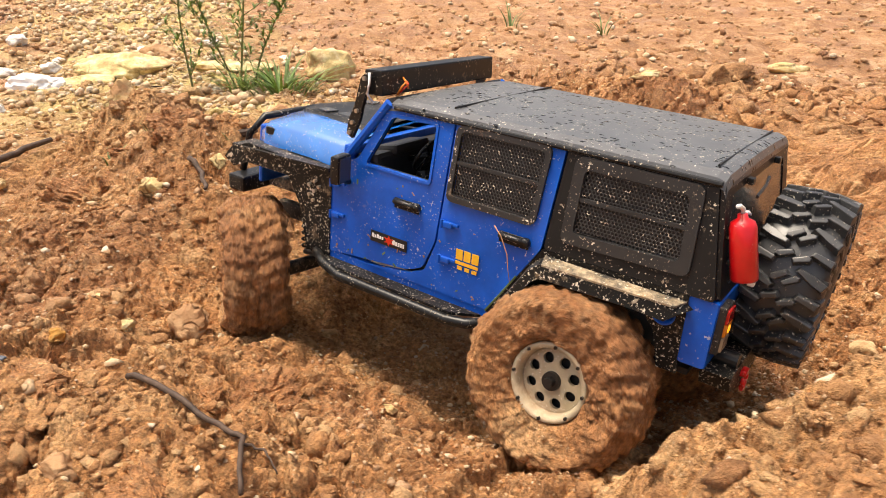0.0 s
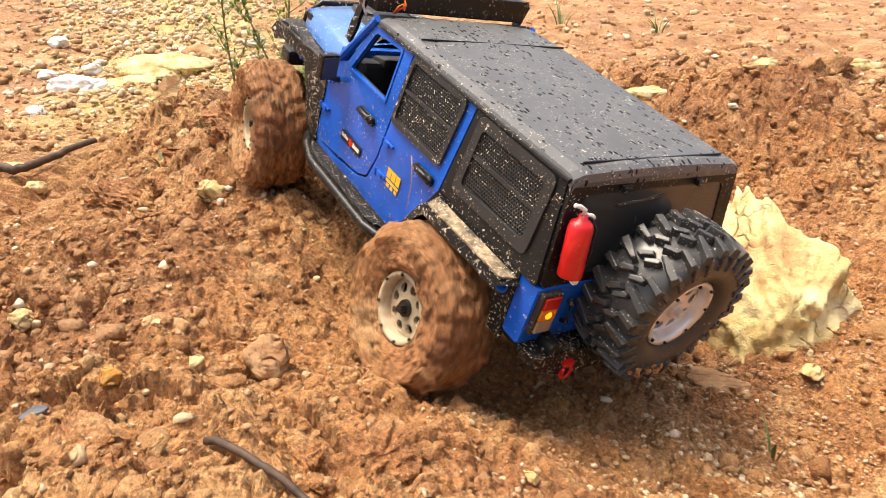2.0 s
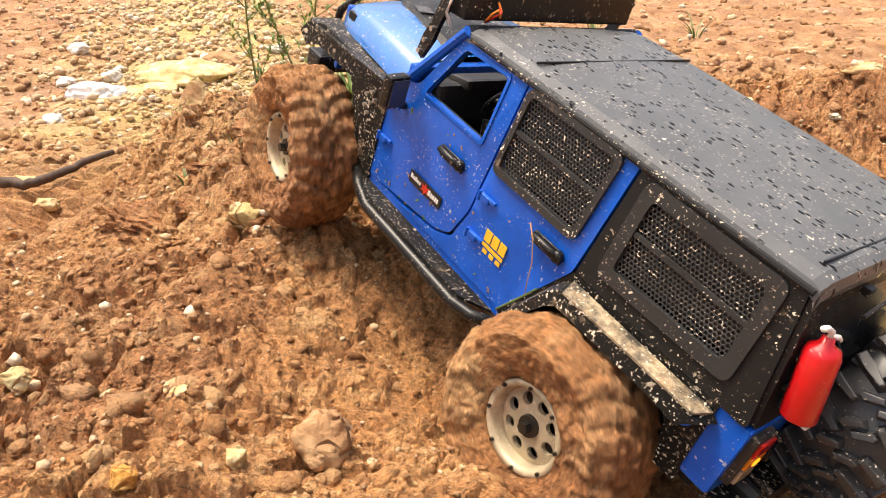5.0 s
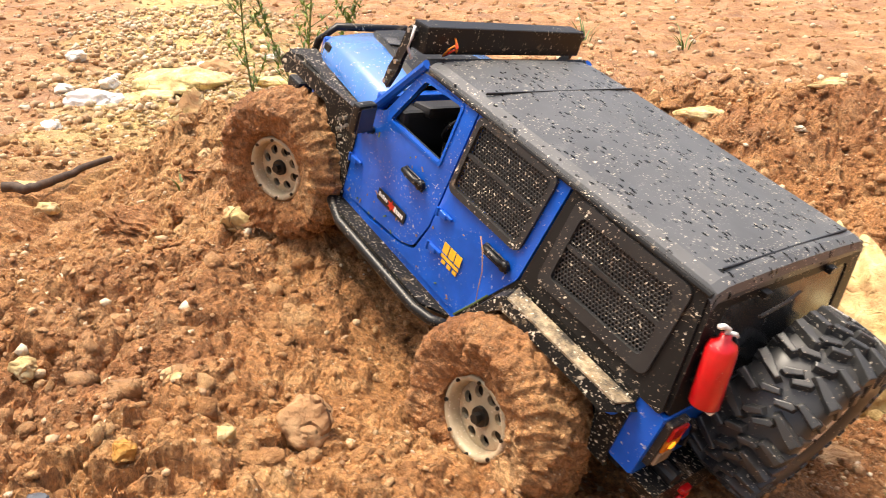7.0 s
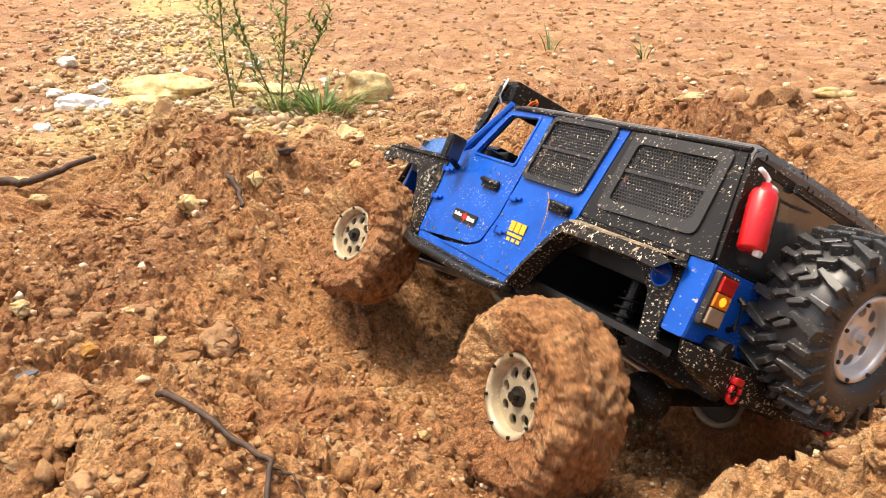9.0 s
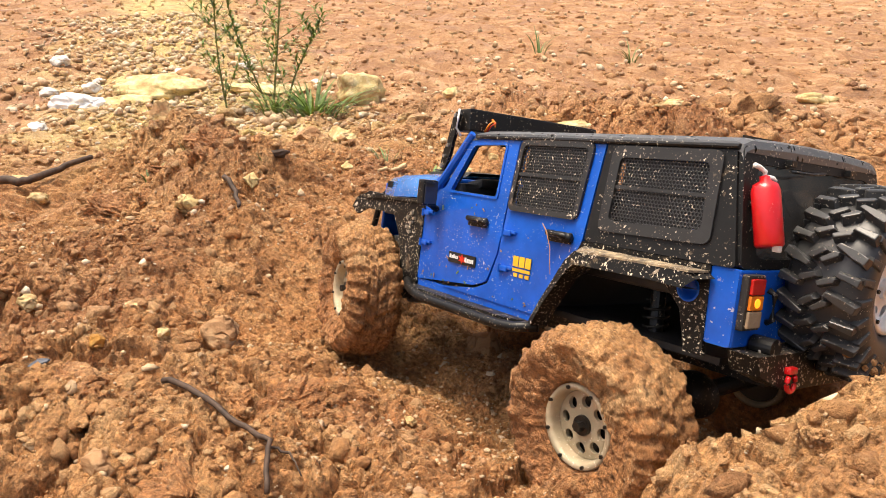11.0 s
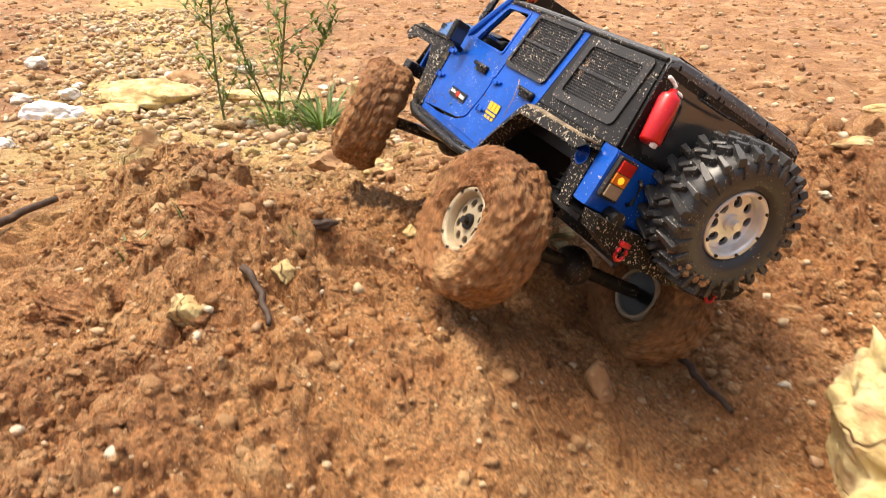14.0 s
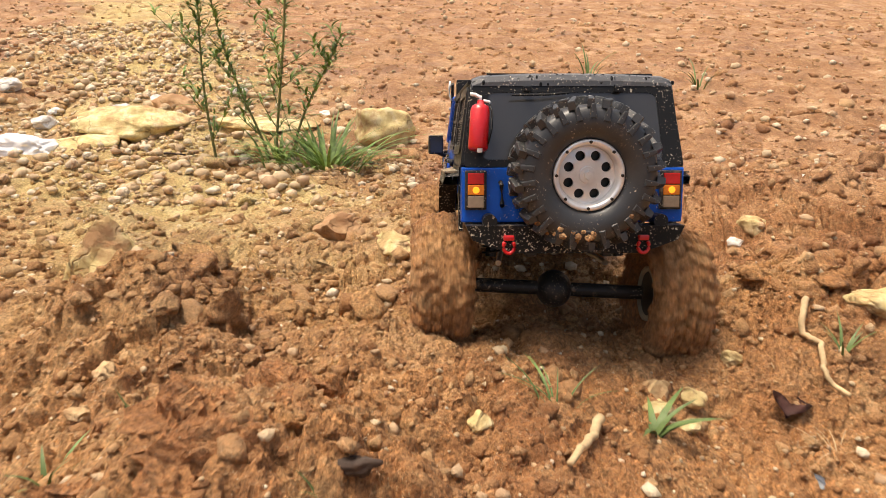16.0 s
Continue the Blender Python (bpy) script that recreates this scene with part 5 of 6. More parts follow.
# slate-grey chips and a dark lump
rock("chip", "blue-grey flat chip lying on clay", -0.302, 0.424, (0.016, 0.012, 0.004), SLATE, 80, 20, 0.1, detail=3, category="stone chip")
rock("chip", "dark round chip half buried", 0.065, 0.992, (0.022, 0.020, 0.006), SLATE, 82, 0, 0.1, detail=3, category="stone chip")
rock("charred_wood", "short charred lump of wood on the crest", -0.240, 0.880, (0.030, 0.013, 0.011), TWIG, 84, -6, 0.45, category="wood")


def crumpled_bag():
    bm = bmesh.new()
    bmesh.ops.create_icosphere(bm, subdivisions=5, radius=1.0)
    for v in bm.verts:
        p = v.co.copy()
        w = 1 + 0.35 * noise.fractal(p * 1.3 + Vector((3, 1, 9)), 1.0, 2.0, 3) + 0.10 * abs(noise.noise(p * 5.0))
        v.co = Vector((p.x * 0.088 * w, p.y * 0.062 * w, max(-0.012, p.z * 0.042 * w)))
    ob = new("plastic_bag", link_mesh("plastic_bag", bm, BAG, True))
    ob.matrix_basis = pose(-1.36, 2.47, ground_at(-1.36, 2.47) + 0.018, 0, 6, 12)
    tagged(ob, "crumpled white plastic bag lying on gravel", "plastic bag")


crumpled_bag()


def stick(name, label, pts, r, mat=None, taper=0.6, lift=1.8, branches=()):
    """A crooked stick laid over the ground through plan points."""
    rnd = random.Random(len(pts) * 7 + int(r * 1e5))
    def laid(ps, rr):
        out = []
        for (xa, ya), (xb, yb) in zip(ps, ps[1:]):
            for k in range(6):
                t = k / 6
                x, y = xa + (xb - xa) * t, ya + (yb - ya) * t
                out.append((x, y))
        out.append(ps[-1])
        zs = [float(top(np.array([x]), np.array([y]))[0]) for x, y in out]
        zs = [max(zs[max(0, i - 3):i + 4]) * 0.6 + sum(zs[max(0, i - 3):i + 4]) / len(zs[max(0, i - 3):i + 4]) * 0.4 for i in range(len(zs))]
        return [(x + rnd.uniform(-rr, rr) * 0.4, y + rnd.uniform(-rr, rr) * 0.4, z + rr * lift) for (x, y), z in zip(out, zs)]
    CLEAR.extend((x, y, 0.010) for x, y in pts)
    CLEAR.extend(((xa + xb) / 2, (ya + yb) / 2, 0.010) for (xa, ya), (xb, yb) in zip(pts, pts[1:]))
    bm = tube(bmesh.new(), laid(pts, r), r, 9, taper)
    for ps, rr in branches:
        tube(bm, laid(ps, rr), rr, 7, 0.4)
    ob = new(name, link_mesh(name, bm, mat or TWIG, True))
    return tagged(ob, label, "stick")


stick("stick", "thick dark crooked stick on the clay", [(-0.775, 1.125), (-0.730, 1.120), (-0.712, 1.19), (-0.690, 1.265)], 0.0075)
stick("twig", "dark wet forked twig across the clods", [(-0.196, 0.392), (-0.165, 0.372), (-0.130, 0.350), (-0.112, 0.336), (-0.104, 0.300)], 0.0021, taper=0.7, branches=[([(-0.114, 0.338), (-0.100, 0.335), (-0.090, 0.322)], 0.0011)])
stick("twig", "short dark twig on the mound", [(-0.292, 0.815), (-0.270, 0.790), (-0.256, 0.752)], 0.0034)
stick("twig", "dark twig in the clay bank", [(0.066, 0.880), (0.080, 0.835), (0.092, 0.790)], 0.0036)
stick("root", "broken pale root lying on the crest", [(-0.090, 0.990), (-0.104, 0.962), (-0.120, 0.930)], 0.0036, PALE_TWIG)
stick("root", "wriggly pale root beside the track", [(0.098, 1.120), (0.088, 1.100), (0.098, 1.085), (0.093, 1.062), (0.104, 1.040)], 0.0028, PALE_TWIG, lift=2.0)
stick("twig", "thin dead stem on the far bank", [(-1.02, 2.46), (-0.98, 2.44), (-0.92, 2.47)], 0.004, branches=[([(-0.98, 2.44), (-0.96, 2.39)], 0.003)])


def dead_leaf(x, y, s, turn):
    bm = bmesh.new()
    rows = []
    for i in range(9):
        t = i / 8
        w = math.sin(math.pi * min(1, t * 0.97 + 0.03)) ** 0.8 * 0.42
        rows.append([bm.verts.new((s * (t - 0.5), s * w * k, s * (0.10 * math.sin(t * 5) + 0.16 * abs(k) + 0.03 * math.sin(9 * t + 3 * k)))) for k in (-1, -0.5, 0, 0.5, 1)])
    for a, b in zip(rows, rows[1:]):
        for j in range(4):
            bm.faces.new((a[j], a[j + 1], b[j + 1], b[j]))
    bmesh.ops.solidify(bm, geom=bm.faces[:], thickness=s * 0.012)
    ob = new("dead_leaf", link_mesh("dead_leaf", bm, DRY_LEAF, True))
    ob.matrix_basis = pose(x, y, ground_at(x, y) + s * 0.1, 8, -6, turn)
    tagged(ob, "curled purple-brown dead leaf", "leaf")


dead_leaf(0.064, 1.048, 0.034, 60)


def blade(bm, base, direction, length, width, droop, seg=6):
    side = Vector((-direction.y, direction.x, 0)).normalized()
    rows = []
    for i in range(seg + 1):
        t = i / seg
        p = base + Vector((direction.x * length * t * (0.25 + droop * t), direction.y * length * t * (0.25 + droop * t), length * (t - 0.55 * droop * t * t)))
        w = width * (1 - t) ** 0.6 * (0.55 + 0.45 * min(1, t * 4))
        rows.append((bm.verts.new(p - side * w / 2), bm.verts.new(p + Vector((0, 0, -w * 0.15))), bm.verts.new(p + side * w / 2)))
    for a, b in zip(rows, rows[1:]):
        bm.faces.new((a[0], a[1], b[1], b[0]))
        bm.faces.new((a[1], a[2], b[2], b[1]))


def tuft(x, y, n, length, width, seed, label, spread=0.012, droop=0.6, mat=None):
    rnd = random.Random(seed)
    CLEAR.append((x, y, 0.012))
    holder = empty("grass_tuft")
    z = ground_at(x, y) - 0.004
    holder.location = (x, y, z)
    for _ in range(n):
        bm = bmesh.new()
        a = rnd.uniform(0, 2 * math.pi)
        d = Vector((math.cos(a), math.sin(a), 0))
        blade(bm, Vector((d.x, d.y, 0)) * rnd.uniform(0, spread), d, length * rnd.uniform(0.5, 1.1), width * rnd.uniform(0.7, 1.2), droop * rnd.uniform(0.5, 1.3))
        part("blade", bm, mat or GRASS, holder, smooth=True)
    tagged(holder, label, "grass")


tuft(-0.384, 0.948, 7, 0.030, 0.0030, 1, "small green grass shoots on the mound", 0.006, 0.4)
tuft(-0.430, 0.915, 8, 0.032, 0.0036, 2, "small green grass shoots on the mound", 0.010, 0.5)
tuft(-0.050, 1.000, 6, 0.040, 0.0075, 3, "broad-bladed green seedling at the crest", 0.004, 0.9)
tuft(-0.118, 1.005, 11, 0.042, 0.0022, 4, "thin flattened grass tuft at the crest", 0.014, 0.8)
tuft(0.262, 0.640, 7, 0.052, 0.0034, 5, "long thin grass blades beside the boulder", 0.006, 0.5)
tuft(0.130, 0.520, 4, 0.034, 0.0028, 6, "single green grass shoot in gravel", 0.004, 0.4)
tuft(0.112, 1.075, 7, 0.034, 0.0034, 7, "little green weeds beside a root", 0.008, 0.6)
tuft(0.085, 1.010, 14, 0.040, 0.0012, 8, "dry thread-like grass on the bank", 0.016, 1.0, PALE_TWIG)
tuft(0.31, 3.45, 8, 0.16, 0.010, 9, "grass tuft on the far slope", 0.03, 0.5)
tuft(0.72, 3.40, 9, 0.16, 0.010, 10, "grass tuft on the far slope", 0.04, 0.6)
tuft(-0.255, 0.865, 3, 0.020, 0.0022, 11, "small green grass shoots on the mound", 0.004, 0.4)
tuft(-0.52, 2.36, 110, 0.17, 0.010, 12, "leafy green weeds at the foot of the seedlings", 0.11, 0.8, LEAF)
tuft(-0.66, 2.42, 40, 0.12, 0.009, 13, "leafy green weeds at the foot of the seedlings", 0.06, 0.7, LEAF)


def seedling(x, y, height, lean, seed, label, twigs):
    """A slender woody seedling: stem, side twigs and narrow leaves."""
    rnd = random.Random(seed)
    holder = empty("seedling")
    holder.location = (x, y, ground_at(x, y) - 0.02)
    line = [Vector((lean[0] * t * height + 0.012 * math.sin(5 * t + seed), lean[1] * t * height + 0.010 * math.sin(4 * t), height * t)) for t in [k / 16 for k in range(17)]]
    part("stem", tube(bmesh.new(), line, 0.0040, 8, 0.35), STEM, holder, smooth=True)
    ends = []
    for k in range(twigs):
        i = rnd.randint(2, 15)
        a = rnd.uniform(0, 2 * math.pi)
        ln = rnd.uniform(0.06, 0.20) * (1.15 - i / 18)
        d = Vector((math.cos(a), math.sin(a), rnd.uniform(0.35, 1.0))).normalized()
        tw = [line[i] + d * ln * t + Vector((0, 0, 0.02 * t * t)) for t in (0, 0.3, 0.65, 1)]
        part("side_twig", tube(bmesh.new(), tw, 0.0015, 6, 0.4), STEM, holder, smooth=True)
        ends += tw[1:]
    ends += line[6:] + line[10:]
    bm = bmesh.new()
    for p in ends:
        for _ in range(rnd.randint(3, 6)):
            a = rnd.uniform(0, 2 * math.pi)
            d = Vector((math.cos(a), math.sin(a), 0))
            blade(bm, p + Vector((0, 0, rnd.uniform(-0.01, 0.01))), d, rnd.uniform(0.022, 0.055), rnd.uniform(0.005, 0.009), rnd.uniform(0.8, 1.6), 4)
    crown = part("leaves", bm, LEAF, holder, "narrow green leaves")
    tagged(crown, kind="stuff")
    tagged(holder, label, "plant")


seedling(-0.853, 2.52, 0.62, (-0.04, 0.0), 3, "slender green seedling with sparse narrow leaves", 20)
seedling(-0.665, 2.46, 0.82, (0.05, 0.03), 5, "taller branching green seedling in washed gravel", 30)
seedling(-0.700, 2.48, 0.46, (-0.28, 0.02), 8, "thin leaning green seedling", 8)
seedling(-0.640, 2.45, 0.34, (0.40, 0.05), 9, "thin leaning green seedling", 5)


# ---- loose crumbs and gravel ----
def icosahedron():
    bm = bmesh.new()
    bmesh.ops.create_icosphere(bm, subdivisions=1, radius=1.0)
    vs = np.array([v.co[:] for v in bm.verts])
    fs = np.array([[v.index for v in f.verts] for f in bm.faces])
    bm.free()
    return vs, fs


ICO_V, ICO_F = icosahedron()


def litter(name, label, n, spots, sizes, mat, seed, flat=0.75, sink=0.2, rough=0.28):
    """Many small lumps strewn over the ground, as one object."""
    rng = np.random.default_rng(seed)
    x, y, *high = spots(rng, n)
    n = len(x)
    z0 = high[0] if high else top(x, y)
    s = sizes[0] * (sizes[1] / sizes[0]) ** (rng.random(n) ** 2.0)
    v = ICO_V[None] * (1 + rough * rng.uniform(-1, 1, (n, 12, 1)))
    v = v * np.stack([rng.uniform(0.8, 1.3, n), rng.uniform(0.7, 1.1, n), rng.uniform(flat * 0.7, flat * 1.2, n)], -1)[:, None]
    a, b = rng.uniform(0, 2 * np.pi, n), rng.uniform(-0.5, 0.5, n)
    ca, sa, cb, sb = np.cos(a), np.sin(a), np.cos(b), np.sin(b)
    X, Y, Z = v[..., 0], v[..., 1], v[..., 2]
    Y, Z = Y * cb[:, None] - Z * sb[:, None], Y * sb[:, None] + Z * cb[:, None]
    X, Y = X * ca[:, None] - Y * sa[:, None], X * sa[:, None] + Y * ca[:, None]
    h = (s / 2)[:, None]
    co = np.stack([X * h + x[:, None], Y * h + y[:, None], Z * h + (z0 + s * (0.5 - sink) * flat)[:, None]], -1).reshape(-1, 3)
    faces = (ICO_F[None] + 12 * np.arange(n)[:, None, None]).reshape(-1, 3).astype(np.int32)
    me = bpy.data.meshes.new(name)
    me.vertices.add(len(co))
    me.vertices.foreach_set("co", co.astype(np.float32).ravel())
    me.loops.add(faces.size)
    me.loops.foreach_set("vertex_index", faces.ravel())
    me.polygons.add(len(faces))
    me.polygons.foreach_set("loop_start", np.arange(0, faces.size, 3, dtype=np.int32))
    me.update(calc_edges=True)
    me.materials.append(mat)
    return tagged(new(name, me), label, "soil" if mat is CLOD else "gravel", kind="stuff")


def near_spots(rng, n):
    x, y = rng.uniform(-0.62, 0.45, n * 2), rng.uniform(0.24, 1.45, n * 2)
    keep = rng.random(n * 2) > packed(x, y) * 0.9
    return x[keep][:n], y[keep][:n]


def gravel_spots(rng, n):
    return rng.normal(0.16, 0.12, n), rng.normal(0.50, 0.11, n)


def middle_spots(rng, n):
    return rng.uniform(-1.3, 1.0, n), 1.3 + 1.3 * rng.random(n)


def far_spots(rng, n):
    y = 2.3 + 3.5 * rng.random(n) ** 1.4
    return rng.uniform(-0.75, 0.75, n) * (y + 0.5), y


def wash_spots(rng, n):
    y = 2.0 + 2.4 * rng.random(n)
    return -0.42 * y + rng.normal(0, 0.36, n), y


litter("soil_crumbs", "loose orange clay crumbs", 16000, near_spots, (0.0016, 0.0070), CLOD, 1, rough=0.42, sink=0.35)
litter("soil_clods", "broken lumps of orange clay", 3200, near_spots, (0.006, 0.017), CLOD, 2, sink=0.55, rough=0.5, flat=0.9)
litter("pebbles", "small pale pebbles in the clay", 3000, near_spots, (0.0014, 0.0052), GRIT, 3)
litter("stone_chips", "pale yellow stone chips in the clay", 1300, near_spots, (0.0030, 0.0120), PEBBLE, 13, rough=0.4, sink=0.35)
litter("gravel", "fine buff gravel beside the wheel rut", 4600, gravel_spots, (0.0014, 0.0050), GRIT, 4)
litter("clods", "clods of clay across the field", 8000, middle_spots, (0.004, 0.026), CLOD, 5, sink=0.5, rough=0.5, flat=0.9)
litter("stones", "scattered buff stones across the field", 2200, middle_spots, (0.004, 0.019), PEBBLE, 6)
litter("far_clods", "clods of clay on the far slope", 8000, far_spots, (0.008, 0.042), CLOD, 7, sink=0.55, rough=0.5, flat=0.8)
litter("far_stones", "scattered pale stones on the far slope", 2600, far_spots, (0.007, 0.036), PEBBLE, 8)
litter("washed_gravel", "washed pale gravel round the seedlings", 4200, wash_spots, (0.007, 0.040), PEBBLE, 9)


# ---- movement ----
# the truck: seconds, x, y, z of the rear axle's middle, roll, pitch, heading
TRUCK = [
    (0.0, 0.1304, 0.4801, 0.0495, 2.2, -4.1, 144.6),
    (0.5, 0.0870, 0.4962, 0.0471, -3.0, -9.3, 138.9),
    (1.0, 0.0491, 0.5209, 0.0443, -3.6, -12.3, 127.8),
    (1.5, 0.0057, 0.5814, 0.0241, 1.6, -20.9, 124.2),
    (2.0, -0.0319, 0.6268, 0.0332, 6.9, -18.1, 125.1),
    (2.5, -0.0340, 0.6288, 0.0258, 2.4, -20.5, 124.7),
    (3.0, -0.0326, 0.6299, 0.0249, 3.2, -19.9, 125.5),
    (3.5, -0.0338, 0.6297, 0.0266, 3.3, -18.9, 126.1),
    (4.0, -0.0333, 0.6320, 0.0259, 3.9, -19.1, 127.0),
    (4.2, -0.0291, 0.6269, 0.0242, 3.8, -19.8, 128.5),
    (6.3, -0.0185, 0.6089, 0.0156, 5.4, -21.4, 130.7),
    (6.5, -0.0301, 0.6222, 0.0109, 5.1, -21.3, 130.6),
    (7.0, -0.0291, 0.6171, 0.0125, 4.5, -20.6, 130.6),
    (7.5, -0.0146, 0.6047, 0.0138, 8.1, -20.5, 131.7),
    (8.0, 0.0276, 0.5658, 0.0189, 2.5, -19.8, 131.0),
    (8.5, 0.0773, 0.4990, 0.0320, 0.1, -10.5, 124.9),
    (9.0, 0.1126, 0.4556, 0.0479, 28.3, 2.4, 121.3),
    (9.2, 0.1206, 0.4388, 0.0537, 24.6, 5.2, 121.5),
    (11.3, 0.1561, 0.4297, 0.0641, 12.6, 8.2, 128.8),
    (11.5, 0.1436, 0.4405, 0.0608, 18.7, 5.6, 127.3),
    (12.0, 0.1075, 0.4942, 0.0423, 19.8, -4.1, 124.6),
    (12.5, 0.0757, 0.5375, 0.0286, 16.5, -13.8, 116.1),
    (13.0, 0.0266, 0.6477, 0.0164, 7.6, -22.1, 112.5),
    (13.5, 0.0044, 0.7734, 0.0738, 9.7, -9.1, 122.7),
    (14.0, -0.0250, 0.8675, 0.1002, 28.1, -7.4, 113.3),
    (14.5, -0.0523, 0.9023, 0.1041, 12.8, -1.3, 109.5),
    (15.0, -0.0820, 0.9663, 0.1095, 6.4, 1.0, 99.5),
    (15.5, -0.0978, 1.0672, 0.1206, 0.6, 8.8, 91.7),
    (16.0, -0.1050, 1.1740, 0.1137, -0.5, 12.0, 93.2),
]
# seconds, steering in degrees to the left
STEER = [(0, -36), (0.5, -28), (1, -28), (1.5, -26), (2, -8), (2.5, -24), (3, -28), (3.5, -30), (4.2, -28), (5.2, 0), (6.3, 18), (7, 20), (8, 20), (8.5, 16), (9, 12), (9.4, 0), (11.3, -16), (12, -18), (12.5, -20), (13, -24), (13.5, -18), (14, -22), (14.5, -18), (15, -8), (15.5, 0), (16, 0)]
# seconds, rise of the left rear wheel on its springs
LEFT_REAR = [(0, 0.008), (3.5, 0.006), (7, 0.010), (8.2, 0.008), (8.7, -0.010), (9, -0.034), (9.4, -0.032), (11.3, -0.020), (12, -0.024), (12.5, -0.022), (13, -0.004), (13.5, 0.004), (14, -0.021), (14.5, -0.018), (15, -0.017), (15.5, -0.016), (16, -0.020)]
# seconds, rise of the left front wheel on its springs
LEFT_FRONT = [(0, -0.007), (0.5, 0.006), (1, 0.013), (1.7, 0.008), (2.5, 0.003), (4.2, 0.008), (6.3, 0.018), (7, 0.021), (8.5, 0.021), (9, 0.0), (9.4, 0.0), (11.5, 0.011), (12.5, 0.014), (13.2, 0.006), (14, -0.012), (15, -0.004), (16, 0.0)]
SPRUNG = {"RL": LEFT_REAR, "FL": LEFT_FRONT}
# seconds, further drop of the right rear wheel
RIGHT_REAR = [(0, 0.0), (13.4, 0.0), (14, -0.013), (14.6, -0.006), (15, 0.0), (15.5, -0.008), (16, -0.020)]
# seconds, wheel speed in degrees a second
SPEED = [(0, 220), (0.6, 260), (1.4, 420), (2, 520), (2.6, 640), (4.2, 640), (5, 300), (6.2, 0), (7.2, 0), (7.6, -120), (9, -160), (9.6, -60), (10.8, 0), (11.3, 260), (12.5, 420), (13, 640), (13.7, 640), (14.1, 360), (16, 420)]


# ---- heaved lumps of clay, clear of the wheels and of what lies on the soil ----
def ball(level):
    bm = bmesh.new()
    bmesh.ops.create_icosphere(bm, subdivisions=level, radius=1.0)
    vs = np.array([v.co[:] for v in bm.verts])
    fs = np.array([[v.index for v in f.verts] for f in bm.faces])
    bm.free()
    return vs, fs


def heaved(name, label, n, area, sizes, level, seed, crowd, sink=0.55, flat=0.85, mat=None, crumbs=0, single=False):
    """Craggy lumps half grown into the ground, as one object."""
    rng = np.random.default_rng(seed)
    x, y = rng.uniform(area[0], area[1], n * 8), rng.uniform(area[2], area[3], n * 8)
    s = sizes[0] * (sizes[1] / sizes[0]) ** (rng.random(n * 8) ** 1.5)
    ok = rng.random(n * 8) < crowd(x, y)
    for cx, cy, r in CLEAR:
        ok &= np.hypot(x - cx, y - cy) > r + 0.5 * s
    for _, cx, cy, _, _, _, head in TRUCK:
        c, d = math.cos(math.radians(head)), math.sin(math.radians(head))
        u, v = (x - cx) * c + (y - cy) * d, (y - cy) * c - (x - cx) * d
        for hub in (0.0, 0.277):
            ok &= ~((np.abs(u - hub) < 0.050 + 0.3 * s) & (np.abs(np.abs(v) - 0.097) < 0.030 + 0.4 * s))
    x, y, s = x[ok][:n], y[ok][:n], s[ok][:n]
    n = len(x)
    vs, fs = ball(level)
    v = np.repeat(vs[None], n, 0)
    for _ in range(13):
        w = rng.normal(size=(n, 3))
        w /= np.linalg.norm(w, axis=1)[:, None]
        over = np.maximum(0.0, np.einsum("nij,nj->ni", v, w) - rng.uniform(0.40, 0.80, (n, 1)))
        v = v - 0.96 * over[..., None] * w[:, None]
    d = np.zeros((n, len(vs)))
    for freq, amp in ((2.3, 0.16), (3.4, 0.16), (4.6, 0.15), (6.5, 0.14), (9.0, 0.13), (13.0, 0.12), (19.0, 0.11)):
        w = rng.normal(size=(n, 3))
        w /= np.linalg.norm(w, axis=1)[:, None]
        d += amp * (0.36 - np.abs(np.sin(freq * (w @ vs.T) + rng.uniform(0, 6.28, (n, 1)))))
    v = v * (1.25 + d)[..., None]
    v = v * np.stack([rng.uniform(0.8, 1.35, n), rng.uniform(0.7, 1.1, n), rng.uniform(flat * 0.6, flat * 1.2, n)], -1)[:, None]
    a = rng.uniform(0, 2 * np.pi, n)
    ca, sa, h = np.cos(a)[:, None], np.sin(a)[:, None], (s / 2)[:, None]
    X, Y = v[..., 0] * ca - v[..., 1] * sa, v[..., 0] * sa + v[..., 1] * ca
    base = (lie(x, y) + clods(x, y)) + s * (0.5 - sink) * flat
    co = np.stack([X * h + x[:, None], Y * h + y[:, None], v[..., 2] * h + base[:, None]], -1).reshape(-1, 3)
    if single:
        for lump in co.reshape(n, -1, 3):
            foot = lump.mean(0)
            me = bpy.data.meshes.new(name)
            me.from_pydata((lump - foot).tolist(), [], fs.tolist())
            me.materials.append(mat or CLOD)
            ob = new(name, me)
            ob.location = foot
            tagged(ob, label, "clay lump", group="big clay lumps")
        return
    faces = (fs[None] + len(vs) * np.arange(n)[:, None, None]).reshape(-1, 3).astype(np.int32)
    me = bpy.data.meshes.new(name)
    me.vertices.add(len(co))
    me.vertices.foreach_set("co", co.astype(np.float32).ravel())
    me.loops.add(faces.size)
    me.loops.foreach_set("vertex_index", faces.ravel())
    me.polygons.add(len(faces))
    me.polygons.foreach_set("loop_start", np.arange(0, faces.size, 3, dtype=np.int32))
    me.update(calc_edges=True)
    me.materials.append(mat or CLOD)
    tagged(new(name, me), label, "soil", kind="stuff")
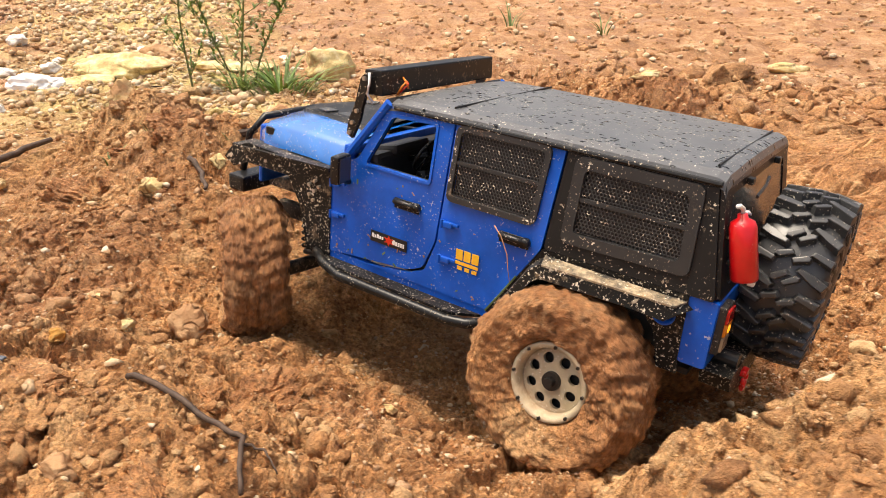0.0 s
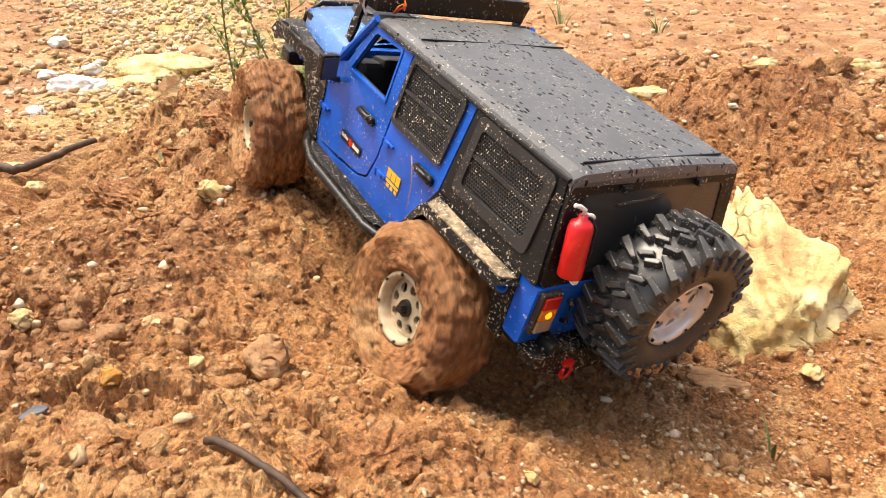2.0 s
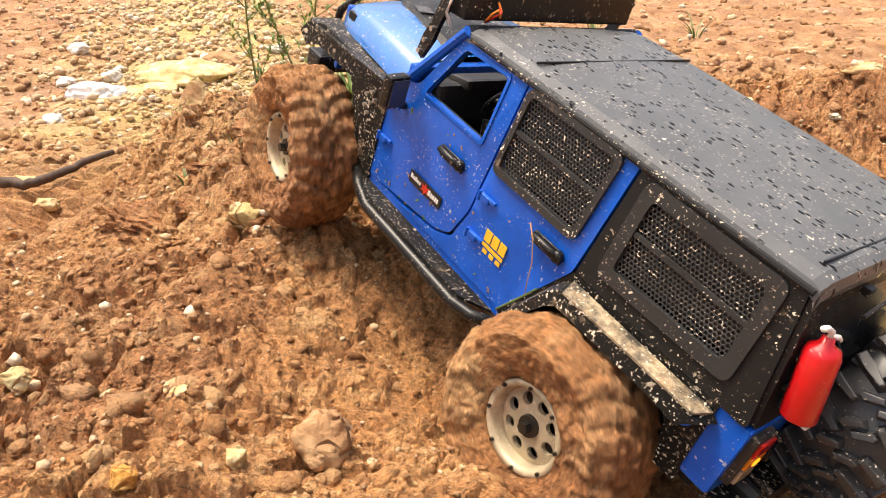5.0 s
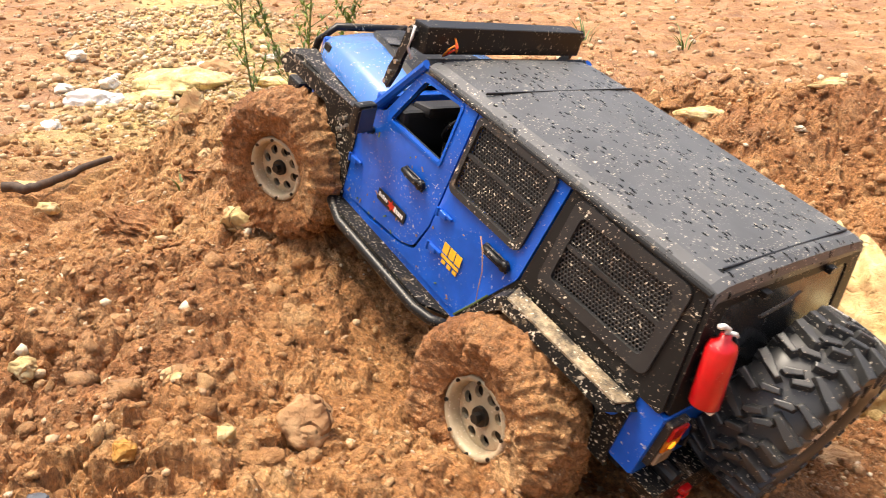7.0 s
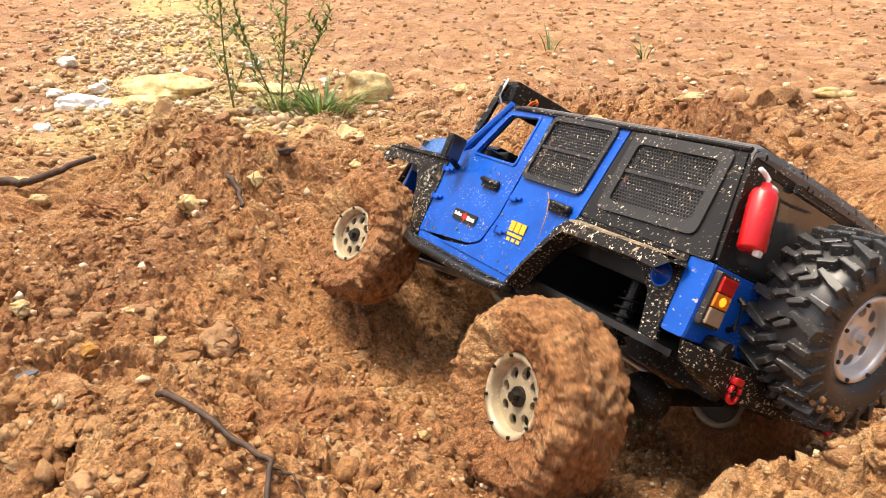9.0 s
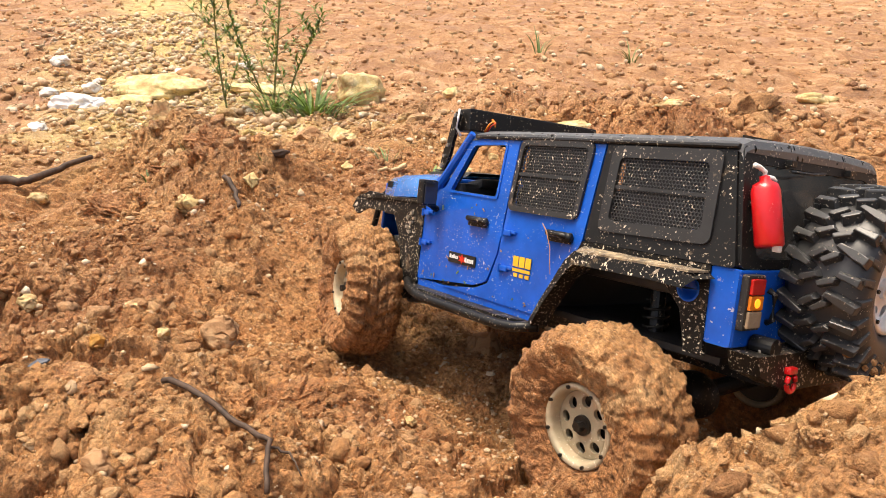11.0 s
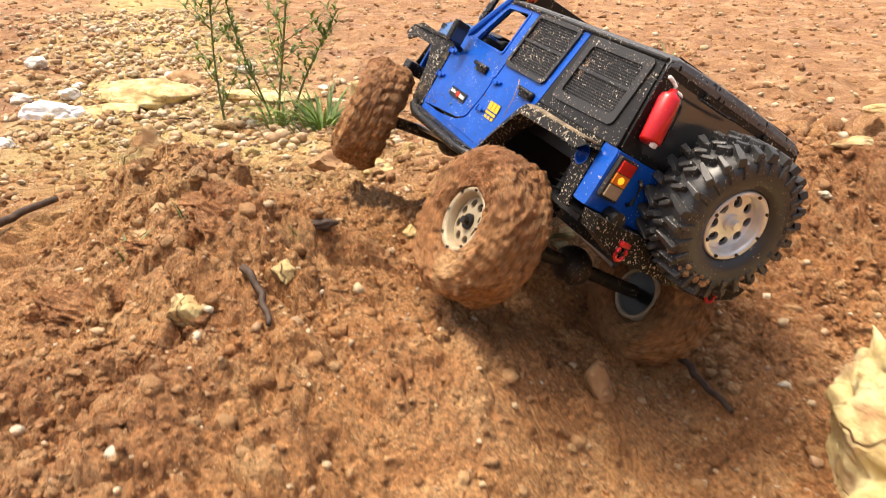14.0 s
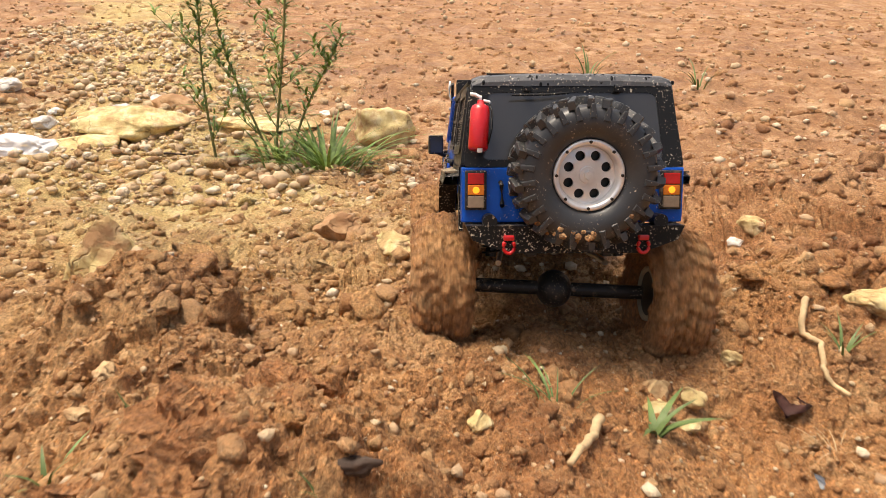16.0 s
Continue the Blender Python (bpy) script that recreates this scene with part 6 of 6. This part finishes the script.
    if crumbs:
        upper = co.reshape(n, -1, 3)[v[..., 2] > 0.1]
        litter("lump_crumbs", "loose crumbs lying on the clay lumps", crumbs, lambda g, k: upper[g.integers(0, len(upper), k)].T, (0.0015, 0.0070), CLOD, seed + 40, rough=0.45, sink=0.4)


def near_crowd(x, y):
    return np.clip(1 - 1.5 * packed(x, y), 0, 1) * np.clip(0.30 + 2.2 * ripple(x * 6, y * 6, 77) + 0.5 * (x < -0.12) - 1.0 * np.exp(-((x - 0.16) / 0.13) ** 2 - ((y - 0.5) / 0.12) ** 2), 0.05, 1)


def bank_crowd(x, y):
    bank = np.exp(-((x - 0.62) / 0.38) ** 2 - ((y - 1.45) / 0.5) ** 2) + 0.5 * np.exp(-((x + 0.4) / 0.22) ** 2 - ((y - 1.05) / 0.15) ** 2)
    return np.clip(bank + 0.12 + 0.8 * ripple(x * 3, y * 3, 78), 0.03, 1)


heaved("clay_lumps", "big craggy lumps of churned orange clay", 170, (-0.58, 0.32, 0.22, 1.15), (0.012, 0.042), 4, 61, near_crowd, 0.66, mat=SOIL, crumbs=3000)
heaved("clay_lump", "big broken lump of churned orange clay", 16, (-0.46, -0.18, 0.82, 1.02), (0.040, 0.085), 5, 66, lambda x, y: 1.0 + 0 * x, 0.62, mat=LUMP, single=True)
heaved("clay_lump", "big broken lump of churned orange clay", 12, (-0.34, -0.12, 0.27, 0.44), (0.030, 0.070), 5, 67, lambda x, y: 1.0 + 0 * x, 0.60, mat=LUMP, single=True)
heaved("clay_clods", "broken clods of orange clay", 2400, (-0.60, 0.40, 0.22, 1.25), (0.006, 0.016), 2, 62, near_crowd, 0.66)
heaved("bank_lumps", "heaped clods of brown clay on the far bank", 420, (-0.9, 1.5, 1.1, 2.5), (0.022, 0.090), 3, 63, bank_crowd, 0.50, mat=SOIL)
heaved("bank_clods", "clods of brown clay on the far bank", 1600, (-1.2, 1.8, 1.1, 3.2), (0.010, 0.034), 2, 64, bank_crowd, 0.5)


def between(table, t):
    return float(np.interp(t, [r[0] for r in table], [r[1] for r in table]))


def motions():
    rows = [(t, pose(x, y, z, a, b, c)) for t, x, y, z, a, b, c in TRUCK]
    walk(car, rows)

    def truck_at(t):
        for (ta, ma), (tb, mb) in zip(rows, rows[1:]):
            if ta <= t <= tb:
                k = (t - ta) / (tb - ta)
                k = k * k * (3 - 2 * k)
                q = ma.to_quaternion().slerp(mb.to_quaternion(), k)
                return Matrix.LocRotScale(ma.translation.lerp(mb.translation, k), q, None)
        return rows[-1][1]

    steps = [round(0.1 * k, 1) for k in range(161)]
    lift = {}
    for key in ("RL", "RR", "FL", "FR"):
        pivot, (x, y, z) = WHEELS[key]
        for t in steps:
            m, s = truck_at(t), 0.0
            for _ in range(3):
                hub = m @ Vector((x, y, z + s))
                s = max(-0.036, min(0.026, s - (hub.z - 0.050 - float(lie(hub.x, hub.y)))))
            lift.setdefault(key, []).append(between(SPRUNG[key], t) if key in SPRUNG else s + (between(RIGHT_REAR, t) if key == "RR" else 0.0))
        lift[key] = np.convolve(np.pad(lift[key], 2, mode="edge"), np.ones(5) / 5, mode="valid")
    for key in ("RL", "RR", "FL", "FR"):
        pivot, (x, y, z) = WHEELS[key]
        left, right = lift[key[0] + "L"], lift[key[0] + "R"]
        spin, keys = 0.0, []
        for t, s, p, q in zip(steps, lift[key], left, right):
            tilt = math.degrees(math.atan2(p - q, 0.198)) * (0.4 if key[0] == "F" else 1.0)
            out = math.copysign(0.024, y) if key[0] == "F" else 0.0
            turn = between(STEER, t) if key[0] == "F" else 0.0
            keys.append((t, pose(x + 0.45 * min(0.0, s), y - out, z + s, tilt, 0, 0) @ pose(0, 0, 0, 0, 0, turn) @ pose(0, out, 0, 0, spin, 0)))
            spin += 0.1 * between(SPEED, t + 0.05)
        walk(pivot, keys)
    for key, a, b in (("rear", "RL", "RR"), ("front", "FL", "FR")):
        axle, (x, y, z) = WHEELS[key]
        walk(axle, [(t, pose(x + 0.22 * (min(0.0, p) + min(0.0, q)), 0, z + (p + q) / 2, math.degrees(math.atan2(p - q, 0.194)), 0, 0)) for t, p, q in zip(steps, lift[a], lift[b])])


motions()
